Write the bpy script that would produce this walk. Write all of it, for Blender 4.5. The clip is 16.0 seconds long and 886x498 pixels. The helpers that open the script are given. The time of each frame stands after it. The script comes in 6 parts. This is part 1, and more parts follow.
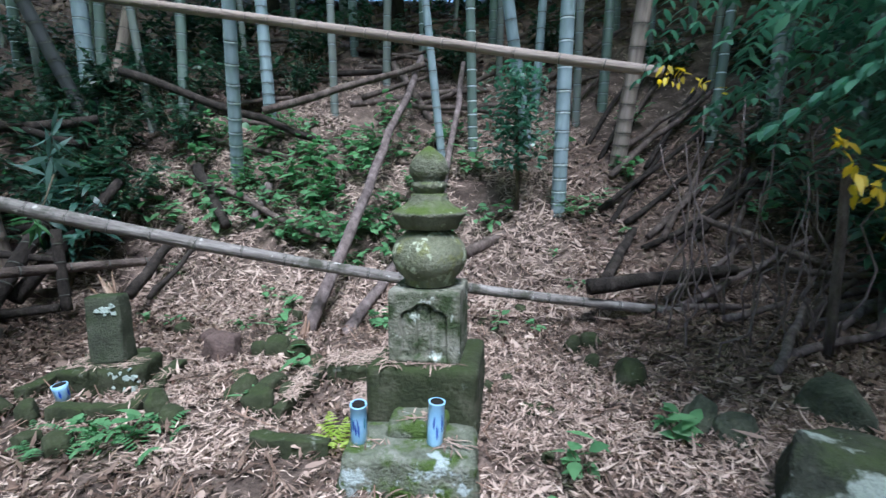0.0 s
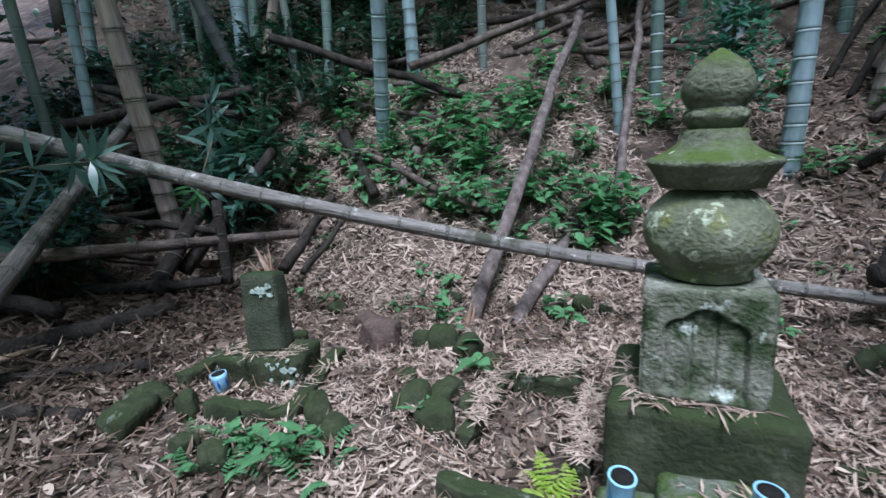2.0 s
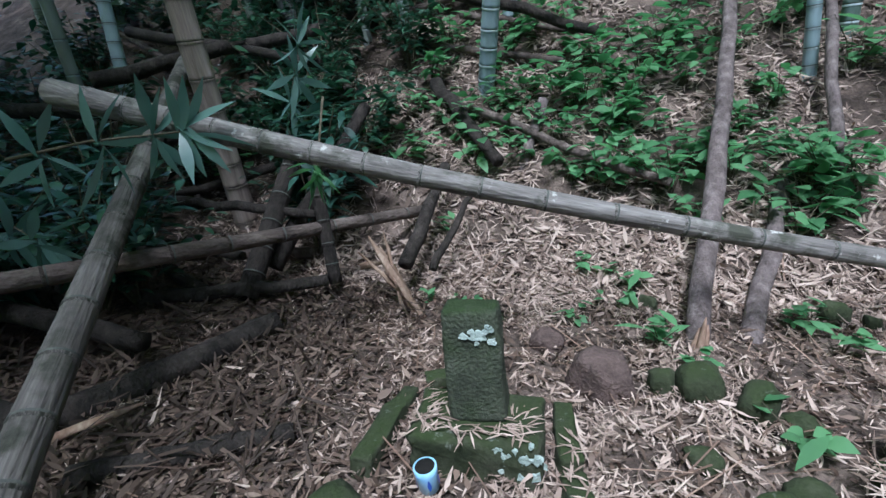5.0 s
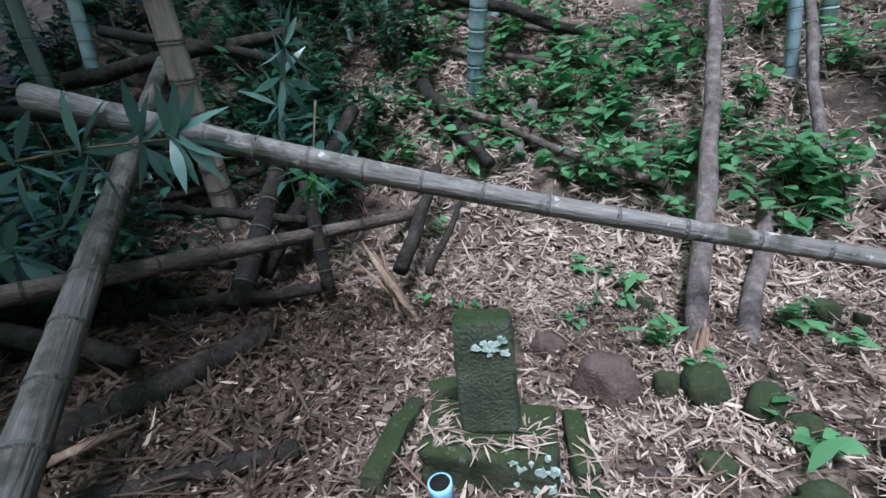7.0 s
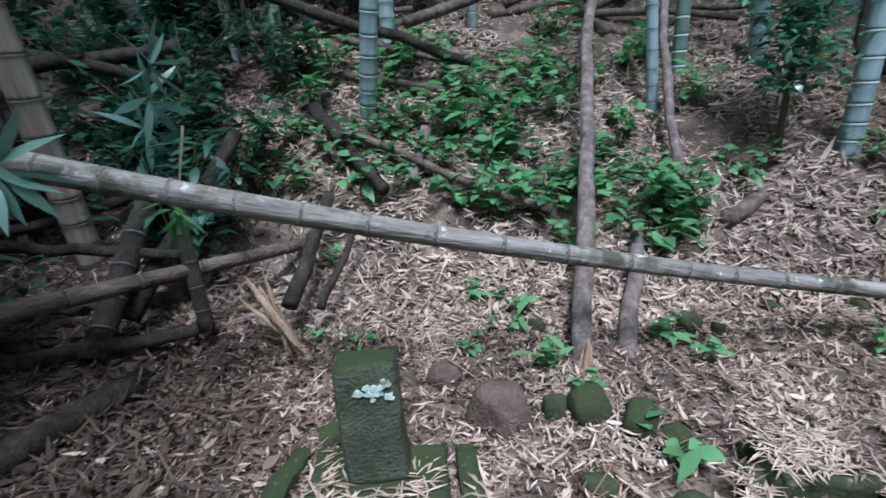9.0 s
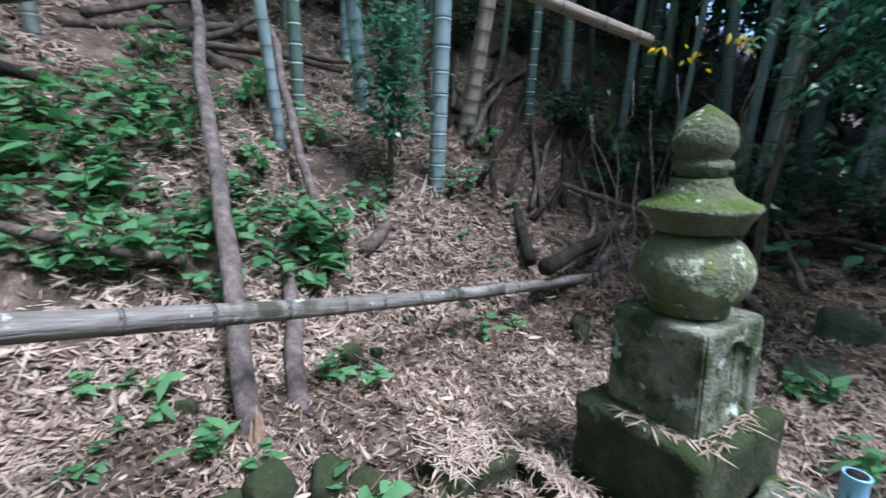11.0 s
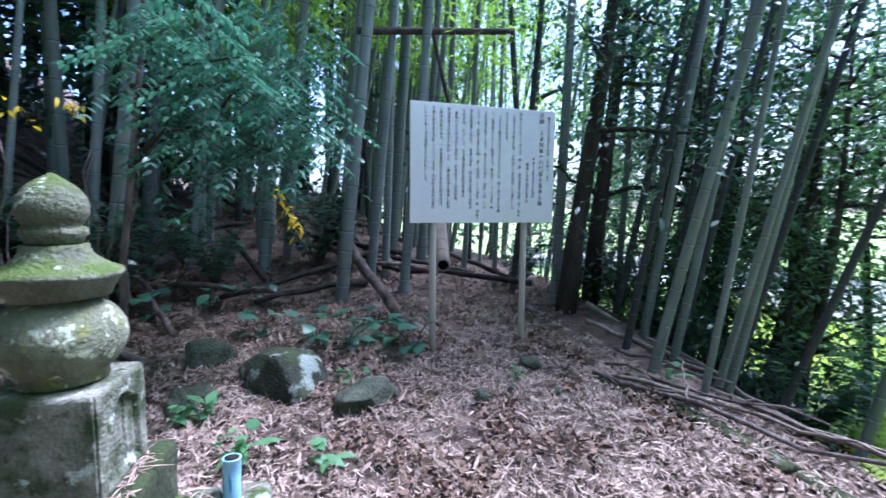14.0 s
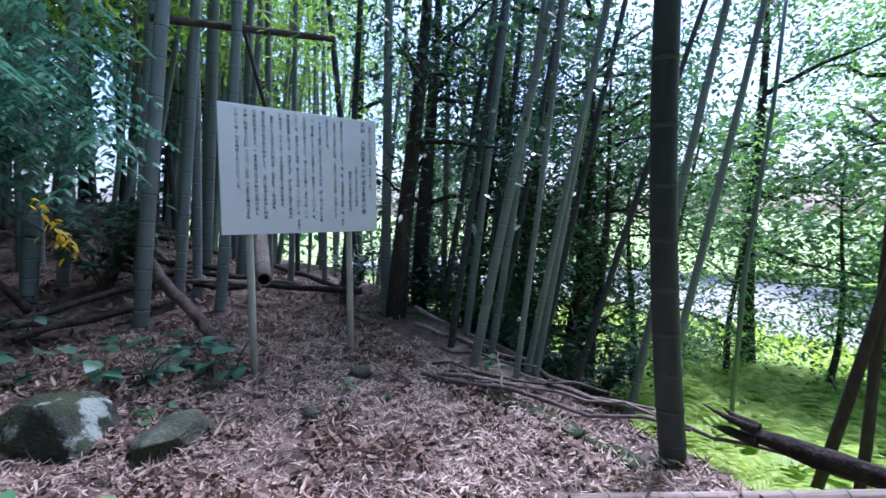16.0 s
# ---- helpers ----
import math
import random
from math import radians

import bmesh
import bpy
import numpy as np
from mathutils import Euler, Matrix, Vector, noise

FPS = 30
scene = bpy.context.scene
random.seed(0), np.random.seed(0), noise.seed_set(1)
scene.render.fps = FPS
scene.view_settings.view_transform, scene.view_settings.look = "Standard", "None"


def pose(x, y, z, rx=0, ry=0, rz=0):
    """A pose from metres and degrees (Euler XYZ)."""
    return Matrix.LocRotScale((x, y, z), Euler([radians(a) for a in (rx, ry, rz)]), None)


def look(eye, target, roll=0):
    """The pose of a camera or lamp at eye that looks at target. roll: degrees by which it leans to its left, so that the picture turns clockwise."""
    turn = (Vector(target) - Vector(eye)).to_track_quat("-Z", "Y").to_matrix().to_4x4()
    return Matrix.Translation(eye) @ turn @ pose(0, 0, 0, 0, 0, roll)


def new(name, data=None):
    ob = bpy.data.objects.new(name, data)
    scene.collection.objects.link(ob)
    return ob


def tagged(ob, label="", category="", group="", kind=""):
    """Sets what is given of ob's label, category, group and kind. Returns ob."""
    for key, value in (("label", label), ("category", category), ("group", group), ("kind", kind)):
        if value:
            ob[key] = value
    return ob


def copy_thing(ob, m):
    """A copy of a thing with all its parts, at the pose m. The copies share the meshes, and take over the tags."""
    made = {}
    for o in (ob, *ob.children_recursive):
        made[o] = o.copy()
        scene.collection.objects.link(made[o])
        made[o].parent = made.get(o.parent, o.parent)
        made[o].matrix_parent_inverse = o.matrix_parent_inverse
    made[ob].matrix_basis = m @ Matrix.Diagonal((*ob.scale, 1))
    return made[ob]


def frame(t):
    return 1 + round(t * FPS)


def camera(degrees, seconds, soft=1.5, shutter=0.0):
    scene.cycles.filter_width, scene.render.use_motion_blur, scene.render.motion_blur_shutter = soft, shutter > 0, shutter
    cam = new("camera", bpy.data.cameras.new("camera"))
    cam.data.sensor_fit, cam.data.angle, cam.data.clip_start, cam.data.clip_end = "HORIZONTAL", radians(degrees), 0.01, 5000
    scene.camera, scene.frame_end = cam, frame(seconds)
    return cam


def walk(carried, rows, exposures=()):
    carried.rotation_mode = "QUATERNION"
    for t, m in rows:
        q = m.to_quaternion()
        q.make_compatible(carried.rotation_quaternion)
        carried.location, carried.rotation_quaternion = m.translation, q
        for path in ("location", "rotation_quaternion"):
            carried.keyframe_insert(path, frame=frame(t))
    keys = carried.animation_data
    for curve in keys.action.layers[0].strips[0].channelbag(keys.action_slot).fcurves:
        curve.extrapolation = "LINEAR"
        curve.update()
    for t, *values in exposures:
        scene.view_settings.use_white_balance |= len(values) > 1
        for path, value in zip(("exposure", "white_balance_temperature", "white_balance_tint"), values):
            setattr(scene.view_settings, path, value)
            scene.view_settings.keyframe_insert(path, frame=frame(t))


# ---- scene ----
cam = camera(87.2, 16.0, shutter=0.3)
PATH = [
    (0, (0.006, 0.019, 1.272), (-0.006, 2.0, 0.992), -0.1),
    (0.5, (-0.15, 0.159, 1.246), (-0.294, 2.129, 0.931), -0.4),
    (1, (-0.312, 0.297, 1.216), (-0.622, 2.241, 0.865), -1.5),
    (1.5, (-0.421, 0.546, 1.17), (-0.882, 2.455, 0.791), -1.8),
    (2, (-0.521, 0.765, 1.168), (-1.047, 2.655, 0.777), -2.2),
    (2.5, (-0.796, 0.902, 1.154), (-1.355, 2.781, 0.759), -2.4),
    (3, (-1.051, 1.005, 1.166), (-1.648, 2.865, 0.736), -3.0),
    (3.5, (-1.296, 1.186, 1.134), (-1.896, 3.035, 0.662), -3.2),
    (4, (-1.545, 1.383, 1.184), (-2.151, 3.214, 0.653), -3.1),
    (6.5, (-1.969, 1.461, 1.286), (-2.44, 3.309, 0.683), -3.6),
    (7, (-1.973, 1.466, 1.294), (-2.441, 3.317, 0.698), -3.5),
    (7.5, (-1.971, 1.472, 1.316), (-2.414, 3.33, 0.723), -3.5),
    (8, (-1.964, 1.478, 1.328), (-2.352, 3.352, 0.744), -3.3),
    (10.5, (-1.751, 1.76, 1.331), (-0.867, 3.509, 0.929), -1.1),
    (11, (-1.823, 1.811, 1.322), (-0.554, 3.3, 0.904), -0.5),
    (11.5, (-1.862, 1.828, 1.315), (-0.321, 3.032, 0.893), 0.1),
    (12, (-1.885, 1.795, 1.308), (-0.134, 2.686, 0.935), 0.7),
    (12.5, (-1.925, 1.781, 1.331), (-0.009, 2.254, 1.008), 0.8),
    (13, (-2.001, 1.788, 1.34), (-0.019, 1.803, 1.073), 0.8),
    (13.5, (-2.032, 1.788, 1.354), (-0.075, 1.439, 1.132), 0.7),
    (14, (-2.04, 1.759, 1.365), (-0.169, 1.078, 1.18), 0.6),
    (14.5, (-2.022, 1.756, 1.36), (-0.244, 0.855, 1.199), 0.4),
    (15, (-2.028, 1.718, 1.364), (-0.334, 0.665, 1.215), 0.0),
    (15.5, (-2.054, 1.7, 1.368), (-0.44, 0.527, 1.222), -0.1),
    (16, (-2.067, 1.688, 1.373), (-0.545, 0.399, 1.224), -0.2),
]
walk(cam, [(t, look(eye, target, roll)) for t, eye, target, roll in PATH], [(0, 1.04, 5200, 10), (1.5, 0.77, 5130, 9), (3, 0.68, 5120, 9), (5, 0.76, 5100, 7), (8, 0.86, 5080, 7), (11, 1.04, 5200, 10), (12.5, 1.4, 5150, 14), (14, 1.86, 4880, 24), (16, 1.38, 4980, 28)])

# ---- daylight ----
world = bpy.data.worlds.new("world")
scene.world = world
world.use_nodes = True
wn = world.node_tree
sky = wn.nodes.new("ShaderNodeTexSky")
sky.sky_type, sky.sun_disc = "NISHITA", False
sky.sun_elevation, sky.sun_rotation = radians(62), radians(170)
sky.dust_density = 3.0
wn.links.new(sky.outputs[0], wn.nodes["Background"].inputs[0])
wn.nodes["Background"].inputs[1].default_value = 0.14
sun = new("sun", bpy.data.lights.new("sun", "SUN"))
sun.data.energy, sun.data.angle, sun.data.color = 3.0, radians(16), (1.0, 0.96, 0.9)
sun.matrix_world = look((0, 0, 30), (-0.10 * 30, 0.52 * 30, 0))

# ---- materials ----


def mat(name, stops, scale=6.0, rough=0.8, bump=0.3, bump_scale=40.0, stretch=(1, 1, 1), island=0.0, spec=0.3, coords="Object", detail=6.0, metal=0.0):
    """A surface whose colour runs through the stops by noise at two scales, with fine relief."""
    m = bpy.data.materials.new(name)
    m.use_nodes = True
    n, l = m.node_tree.nodes, m.node_tree.links
    b = n["Principled BSDF"]
    co = n.new("ShaderNodeTexCoord")
    mp = n.new("ShaderNodeMapping")
    mp.inputs["Scale"].default_value = stretch
    l.new(co.outputs[coords], mp.inputs[0])
    a = n.new("ShaderNodeTexNoise")
    a.inputs["Scale"].default_value, a.inputs["Detail"].default_value = scale, detail
    l.new(mp.outputs[0], a.inputs["Vector"])
    c = n.new("ShaderNodeTexNoise")
    c.inputs["Scale"].default_value, c.inputs["Detail"].default_value = scale * 7.3, 3.0
    l.new(mp.outputs[0], c.inputs["Vector"])
    mix = n.new("ShaderNodeMath")
    mix.operation = "MULTIPLY_ADD"
    l.new(c.outputs[0], mix.inputs[0])
    mix.inputs[1].default_value = 0.45
    off = n.new("ShaderNodeMath")
    off.operation = "MULTIPLY_ADD"
    l.new(a.outputs[0], off.inputs[0])
    off.inputs[1].default_value, off.inputs[2].default_value = 1.1, -0.28
    l.new(off.outputs[0], mix.inputs[2])
    fac = mix
    if island:
        g = n.new("ShaderNodeNewGeometry")
        add = n.new("ShaderNodeMath")
        add.operation = "MULTIPLY_ADD"
        l.new(g.outputs["Random Per Island"], add.inputs[0])
        add.inputs[1].default_value = island
        sub = n.new("ShaderNodeMath")
        sub.operation = "MULTIPLY_ADD"
        l.new(mix.outputs[0], sub.inputs[0])
        sub.inputs[1].default_value, sub.inputs[2].default_value = 1.0 - island, 0.0
        l.new(sub.outputs[0], add.inputs[2])
        fac = add
    r = n.new("ShaderNodeValToRGB")
    e = r.color_ramp.elements
    for k, (p, col) in enumerate(stops):
        el = e[k] if k < 2 else e.new(p)
        el.position, el.color = p, (*col, 1)
    l.new(fac.outputs[0], r.inputs[0])
    l.new(r.outputs[0], b.inputs["Base Color"])
    b.inputs["Roughness"].default_value = rough
    b.inputs["Specular IOR Level"].default_value = spec
    b.inputs["Metallic"].default_value = metal
    if bump:
        k = n.new("ShaderNodeTexNoise")
        k.inputs["Scale"].default_value, k.inputs["Detail"].default_value = bump_scale, 5.0
        l.new(mp.outputs[0], k.inputs["Vector"])
        bp = n.new("ShaderNodeBump")
        bp.inputs["Strength"].default_value, bp.inputs["Distance"].default_value = bump, 0.02
        l.new(k.outputs[0], bp.inputs["Height"])
        l.new(bp.outputs[0], b.inputs["Normal"])
    return m


def blotch(m, colour, scale, lo, hi, rough=0.9, upward=0.0, seed=0.0):
    """Lays a growth (moss, lichen) over a material in ragged patches; upward: how much it prefers faces that look up."""
    n, l = m.node_tree.nodes, m.node_tree.links
    b = n["Principled BSDF"]
    old = b.inputs["Base Color"].links[0].from_socket
    co = n.new("ShaderNodeTexCoord")
    mp = n.new("ShaderNodeMapping")
    mp.inputs["Location"].default_value = (seed, seed * 1.7, seed * 0.6)
    l.new(co.outputs["Object"], mp.inputs[0])
    a = n.new("ShaderNodeTexNoise")
    a.inputs["Scale"].default_value, a.inputs["Detail"].default_value, a.inputs["Roughness"].default_value = scale, 8.0, 0.62
    l.new(mp.outputs[0], a.inputs["Vector"])
    src = a.outputs[0]
    if upward:
        g = n.new("ShaderNodeNewGeometry")
        sx = n.new("ShaderNodeSeparateXYZ")
        l.new(g.outputs["Normal"], sx.inputs[0])
        ma = n.new("ShaderNodeMath")
        ma.operation = "MULTIPLY_ADD"
        l.new(sx.outputs[2], ma.inputs[0])
        ma.inputs[1].default_value = upward
        l.new(src, ma.inputs[2])
        src = ma.outputs[0]
    ra = n.new("ShaderNodeMapRange")
    ra.inputs["From Min"].default_value, ra.inputs["From Max"].default_value = lo, hi
    l.new(src, ra.inputs["Value"])
    mx = n.new("ShaderNodeMix")
    mx.data_type = "RGBA"
    l.new(ra.outputs[0], mx.inputs["Factor"])
    l.new(old, mx.inputs["A"])
    mx.inputs["B"].default_value = (*colour, 1)
    l.new(mx.outputs["Result"], b.inputs["Base Color"])
    return m


def leaf_mat(name, dark, light, rough=0.45, through_light=0.35, spec=0.35):
    """A leaf: coloured leaf by leaf, glossy on top, letting some light pass."""
    m = mat(name, [(0.15, dark), (0.85, light)], 3.0, rough, 0.0, island=0.6, spec=spec)
    n, l = m.node_tree.nodes, m.node_tree.links
    b, out = n["Principled BSDF"], n["Material Output"]
    t = n.new("ShaderNodeBsdfTranslucent")
    hue = n.new("ShaderNodeHueSaturation")
    hue.inputs["Saturation"].default_value, hue.inputs["Value"].default_value = 1.15, 1.6
    l.new(b.inputs["Base Color"].links[0].from_socket, hue.inputs["Color"])
    l.new(hue.outputs[0], t.inputs["Color"])
    s = n.new("ShaderNodeMixShader")
    s.inputs[0].default_value = through_light
    l.new(b.outputs[0], s.inputs[1])
    l.new(t.outputs[0], s.inputs[2])
    l.new(s.outputs[0], out.inputs[0])
    return m


SOIL = mat("soil_and_crumbled_leaves", [(0.2, (0.03, 0.021, 0.017)), (0.5, (0.10, 0.073, 0.059)), (0.8, (0.24, 0.18, 0.148))], 5, 0.95, 0.9, 60, detail=9)
# Grass paled so that its colour carries the bright haze of the field.
GRASS = mat("meadow_grass", [(0.3, (0.20, 0.30, 0.07)), (0.7, (0.38, 0.46, 0.16))], 0.8, 0.9, 0.6, 20)
LITTER = mat("dry_bamboo_leaves", [(0.08, (0.055, 0.036, 0.028)), (0.32, (0.23, 0.165, 0.132)), (0.62, (0.43, 0.325, 0.268)), (0.95, (0.63, 0.505, 0.425))], 1.2, 0.75, 0.0, island=0.6, spec=0.2)
# A little darker than the terrace leaves.
LITTER_HILL = mat("hillside_bamboo_leaves", [(0.08, (0.05, 0.034, 0.027)), (0.35, (0.22, 0.16, 0.13)), (0.65, (0.40, 0.305, 0.252)), (0.95, (0.58, 0.465, 0.395))], 1.2, 0.75, 0.0, island=0.6, spec=0.2)
# Shade of the west, grove and rocks is put into these browns.
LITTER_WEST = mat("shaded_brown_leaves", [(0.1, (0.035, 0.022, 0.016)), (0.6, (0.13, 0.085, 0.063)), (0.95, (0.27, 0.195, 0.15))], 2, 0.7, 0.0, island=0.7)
LITTER_DARK = mat("brown_broad_dead_leaves", [(0.1, (0.06, 0.036, 0.026)), (0.6, (0.20, 0.125, 0.09)), (0.95, (0.36, 0.25, 0.19))], 2, 0.7, 0.0, island=0.7)
CULM_BLUE = mat("green_bamboo_with_bloom", [(0.25, (0.13, 0.18, 0.18)), (0.55, (0.27, 0.34, 0.37)), (0.85, (0.40, 0.47, 0.52))], 2.2, 0.5, 0.12, 50, (1, 1, 0.25), spec=0.4)
CULM_GREEN = mat("green_bamboo", [(0.25, (0.075, 0.105, 0.085)), (0.6, (0.14, 0.19, 0.165)), (0.9, (0.23, 0.28, 0.26))], 2.5, 0.45, 0.1, 50, (1, 1, 0.25), spec=0.4)
CULM_GROVE = mat("grey_green_bamboo", [(0.2, (0.09, 0.10, 0.088)), (0.55, (0.20, 0.225, 0.205)), (0.9, (0.34, 0.37, 0.35))], 1.5, 0.5, 0.1, 40, (1, 1, 0.2), spec=0.35)
# Near black; on grove culms this colour stands for being seen against light.
CULM_DARK = mat("blackish_bamboo", [(0.2, (0.022, 0.024, 0.026)), (0.8, (0.075, 0.08, 0.082))], 2, 0.55, 0.15, 40, (1, 1, 0.2))
RING_WHITE = mat("white_node_bloom", [(0.3, (0.5, 0.58, 0.6)), (0.8, (0.7, 0.76, 0.78))], 20, 0.7, 0.0)
RING_GREY = mat("grey_node_ridge", [(0.3, (0.16, 0.19, 0.19)), (0.8, (0.34, 0.39, 0.4))], 20, 0.7, 0.0)
RING_DARK = mat("dark_node_ridge", [(0.3, (0.05, 0.055, 0.05)), (0.8, (0.14, 0.14, 0.12))], 20, 0.8, 0.0)
CULM_TAN = mat("dead_tan_bamboo", [(0.2, (0.13, 0.10, 0.085)), (0.55, (0.29, 0.235, 0.20)), (0.9, (0.44, 0.37, 0.325))], 15, 0.75, 0.5, 60, (1, 1, 0.07))
CULM_GREY = mat("weathered_grey_bamboo", [(0.15, (0.06, 0.053, 0.05)), (0.5, (0.19, 0.17, 0.158)), (0.85, (0.38, 0.355, 0.335))], 17, 0.8, 0.6, 60, (1, 1, 0.07))
blotch(CULM_GREY, (0.06, 0.06, 0.045), 4.5, 0.50, 0.62, seed=5.5)
blotch(CULM_GREY, (0.50, 0.48, 0.45), 14, 0.62, 0.68, seed=2.1)
CULM_OLD = mat("old_dark_grey_bamboo", [(0.15, (0.035, 0.03, 0.027)), (0.5, (0.12, 0.105, 0.096)), (0.85, (0.27, 0.245, 0.225))], 17, 0.85, 0.7, 60, (1, 1, 0.07))
blotch(CULM_OLD, (0.04, 0.04, 0.03), 4.0, 0.48, 0.60, seed=1.5)
DEADWOOD = mat("rotting_dead_wood", [(0.2, (0.035, 0.026, 0.022)), (0.55, (0.12, 0.092, 0.08)), (0.9, (0.25, 0.205, 0.18))], 11, 0.95, 0.9, 45, (1, 1, 0.5))
STICK = mat("grey_brown_bark_stick", [(0.2, (0.06, 0.046, 0.042)), (0.55, (0.155, 0.123, 0.117)), (0.9, (0.30, 0.255, 0.24))], 16, 0.95, 0.8, 60, (1, 1, 0.35))
BARK = mat("dark_tree_bark", [(0.2, (0.02, 0.016, 0.014)), (0.8, (0.09, 0.075, 0.065))], 6, 0.95, 1.0, 25, (1, 1, 0.3))
# Rotten wood taken near black; part of that darkness is painted shade.
ROTTEN = mat("shade_black_rotten_wood", [(0.2, (0.010, 0.008, 0.007)), (0.55, (0.034, 0.027, 0.023)), (0.9, (0.085, 0.07, 0.06))], 11, 0.95, 0.9, 45, (1, 1, 0.5))
SPLINTER = mat("fresh_orange_splintered_wood", [(0.2, (0.12, 0.06, 0.035)), (0.6, (0.30, 0.205, 0.15)), (0.9, (0.52, 0.42, 0.33))], 9, 0.8, 0.8, 50, (1, 1, 0.1))
# Near black, painted where shade fills culm ends, vase mouths and the split.
HOLLOW = mat("hollow_shade", [(0.3, (0.008, 0.007, 0.006)), (0.8, (0.02, 0.018, 0.016))], 10, 0.95, 0.0)

STONE_BODY = mat("pale_tuff_with_lichen", [(0.2, (0.10, 0.10, 0.075)), (0.5, (0.21, 0.205, 0.165)), (0.85, (0.36, 0.35, 0.30))], 7, 0.92, 0.7, 70)
blotch(STONE_BODY, (0.04, 0.058, 0.024), 5.5, 0.43, 0.58, seed=3.1)
blotch(STONE_BODY, (0.03, 0.04, 0.022), 12, 0.58, 0.66, seed=1.1)
blotch(STONE_BODY, (0.46, 0.5, 0.45), 11, 0.6, 0.66, seed=7.7)
STONE_GLOBE = mat("globe_tuff_with_lichen", [(0.2, (0.075, 0.082, 0.05)), (0.5, (0.15, 0.157, 0.105)), (0.85, (0.27, 0.275, 0.2))], 6, 0.92, 0.6, 70)
blotch(STONE_GLOBE, (0.17, 0.18, 0.05), 9, 0.52, 0.66, seed=1.3)
blotch(STONE_GLOBE, (0.42, 0.45, 0.33), 14, 0.575, 0.62, seed=5.2)
STONE_ROOF = mat("mossy_roof_stone", [(0.2, (0.07, 0.075, 0.045)), (0.8, (0.20, 0.205, 0.15))], 7, 0.95, 0.8, 60)
blotch(STONE_ROOF, (0.07, 0.10, 0.022), 9, 0.66, 0.95, upward=0.5, seed=2.0)
blotch(STONE_ROOF, (0.42, 0.47, 0.33), 13, 0.63, 0.69, seed=8.8)
STONE_MOSS = mat("dark_moss_covered_stone", [(0.2, (0.022, 0.028, 0.014)), (0.5, (0.038, 0.045, 0.022)), (0.85, (0.095, 0.095, 0.066))], 7, 0.97, 0.5, 45)
blotch(STONE_MOSS, (0.028, 0.042, 0.012), 6, 0.6, 0.9, upward=0.25, seed=4.4)
blotch(STONE_MOSS, (0.15, 0.16, 0.13), 9, 0.62, 0.68, seed=2.7)
STONE_STEP = mat("step_stone_with_moss_and_lichen", [(0.2, (0.06, 0.07, 0.045)), (0.55, (0.15, 0.16, 0.12)), (0.9, (0.28, 0.285, 0.25))], 8, 0.95, 0.8, 70)
blotch(STONE_STEP, (0.06, 0.095, 0.02), 7, 0.46, 0.56, seed=9.1)
blotch(STONE_STEP, (0.36, 0.41, 0.40), 8, 0.585, 0.64, seed=6.3)
TOMB = mat("dark_tombstone_with_lichen", [(0.2, (0.028, 0.032, 0.022)), (0.55, (0.06, 0.068, 0.045)), (0.9, (0.13, 0.135, 0.105))], 8, 0.92, 0.7, 80)
blotch(TOMB, (0.028, 0.044, 0.015), 6, 0.55, 0.75, upward=0.3, seed=1.9)
REDSTONE = mat("reddish_brown_stone", [(0.2, (0.045, 0.03, 0.026)), (0.8, (0.15, 0.105, 0.092))], 9, 0.9, 0.8, 60)
ROCK = mat("boulder_grey_green", [(0.2, (0.035, 0.042, 0.03)), (0.55, (0.09, 0.10, 0.07)), (0.9, (0.20, 0.20, 0.165))], 6, 0.95, 0.9, 50)
BOULDER = mat("boulder_with_white_lichen", [(0.2, (0.014, 0.016, 0.012)), (0.55, (0.042, 0.046, 0.034)), (0.9, (0.11, 0.112, 0.09))], 6, 0.95, 0.9, 50)
blotch(BOULDER, (0.05, 0.07, 0.025), 4, 0.60, 0.85, upward=0.25, seed=0.4)
blotch(BOULDER, (0.30, 0.34, 0.30), 3.4, 0.545, 0.60, seed=2.2)
LICHEN = mat("pale_lichen", [(0.3, (0.30, 0.36, 0.33)), (0.8, (0.52, 0.58, 0.54))], 25, 0.95, 0.6, 90)
CERAMIC = mat("pale_blue_ceramic", [(0.3, (0.27, 0.50, 0.78)), (0.7, (0.40, 0.64, 0.86))], 9, 0.3, 0.03, 60, spec=0.5)
COBALT = mat("cobalt_brushwork", [(0.3, (0.02, 0.06, 0.36)), (0.8, (0.05, 0.13, 0.5))], 30, 0.3, 0.0, spec=0.5)
TEALPAINT = mat("teal_brushwork", [(0.3, (0.04, 0.22, 0.40)), (0.8, (0.10, 0.33, 0.5))], 30, 0.3, 0.0, spec=0.5)
BOARD = mat("white_painted_board", [(0.2, (0.74, 0.74, 0.78)), (0.8, (0.84, 0.84, 0.87))], 1.5, 0.55, 0.05, 60)
INK = mat("black_lettering", [(0.3, (0.02, 0.02, 0.03)), (0.8, (0.035, 0.035, 0.05))], 9, 0.6, 0.0)
POST = mat("painted_post", [(0.2, (0.36, 0.33, 0.28)), (0.8, (0.62, 0.59, 0.53))], 5, 0.7, 0.2, 50, (1, 1, 0.2))

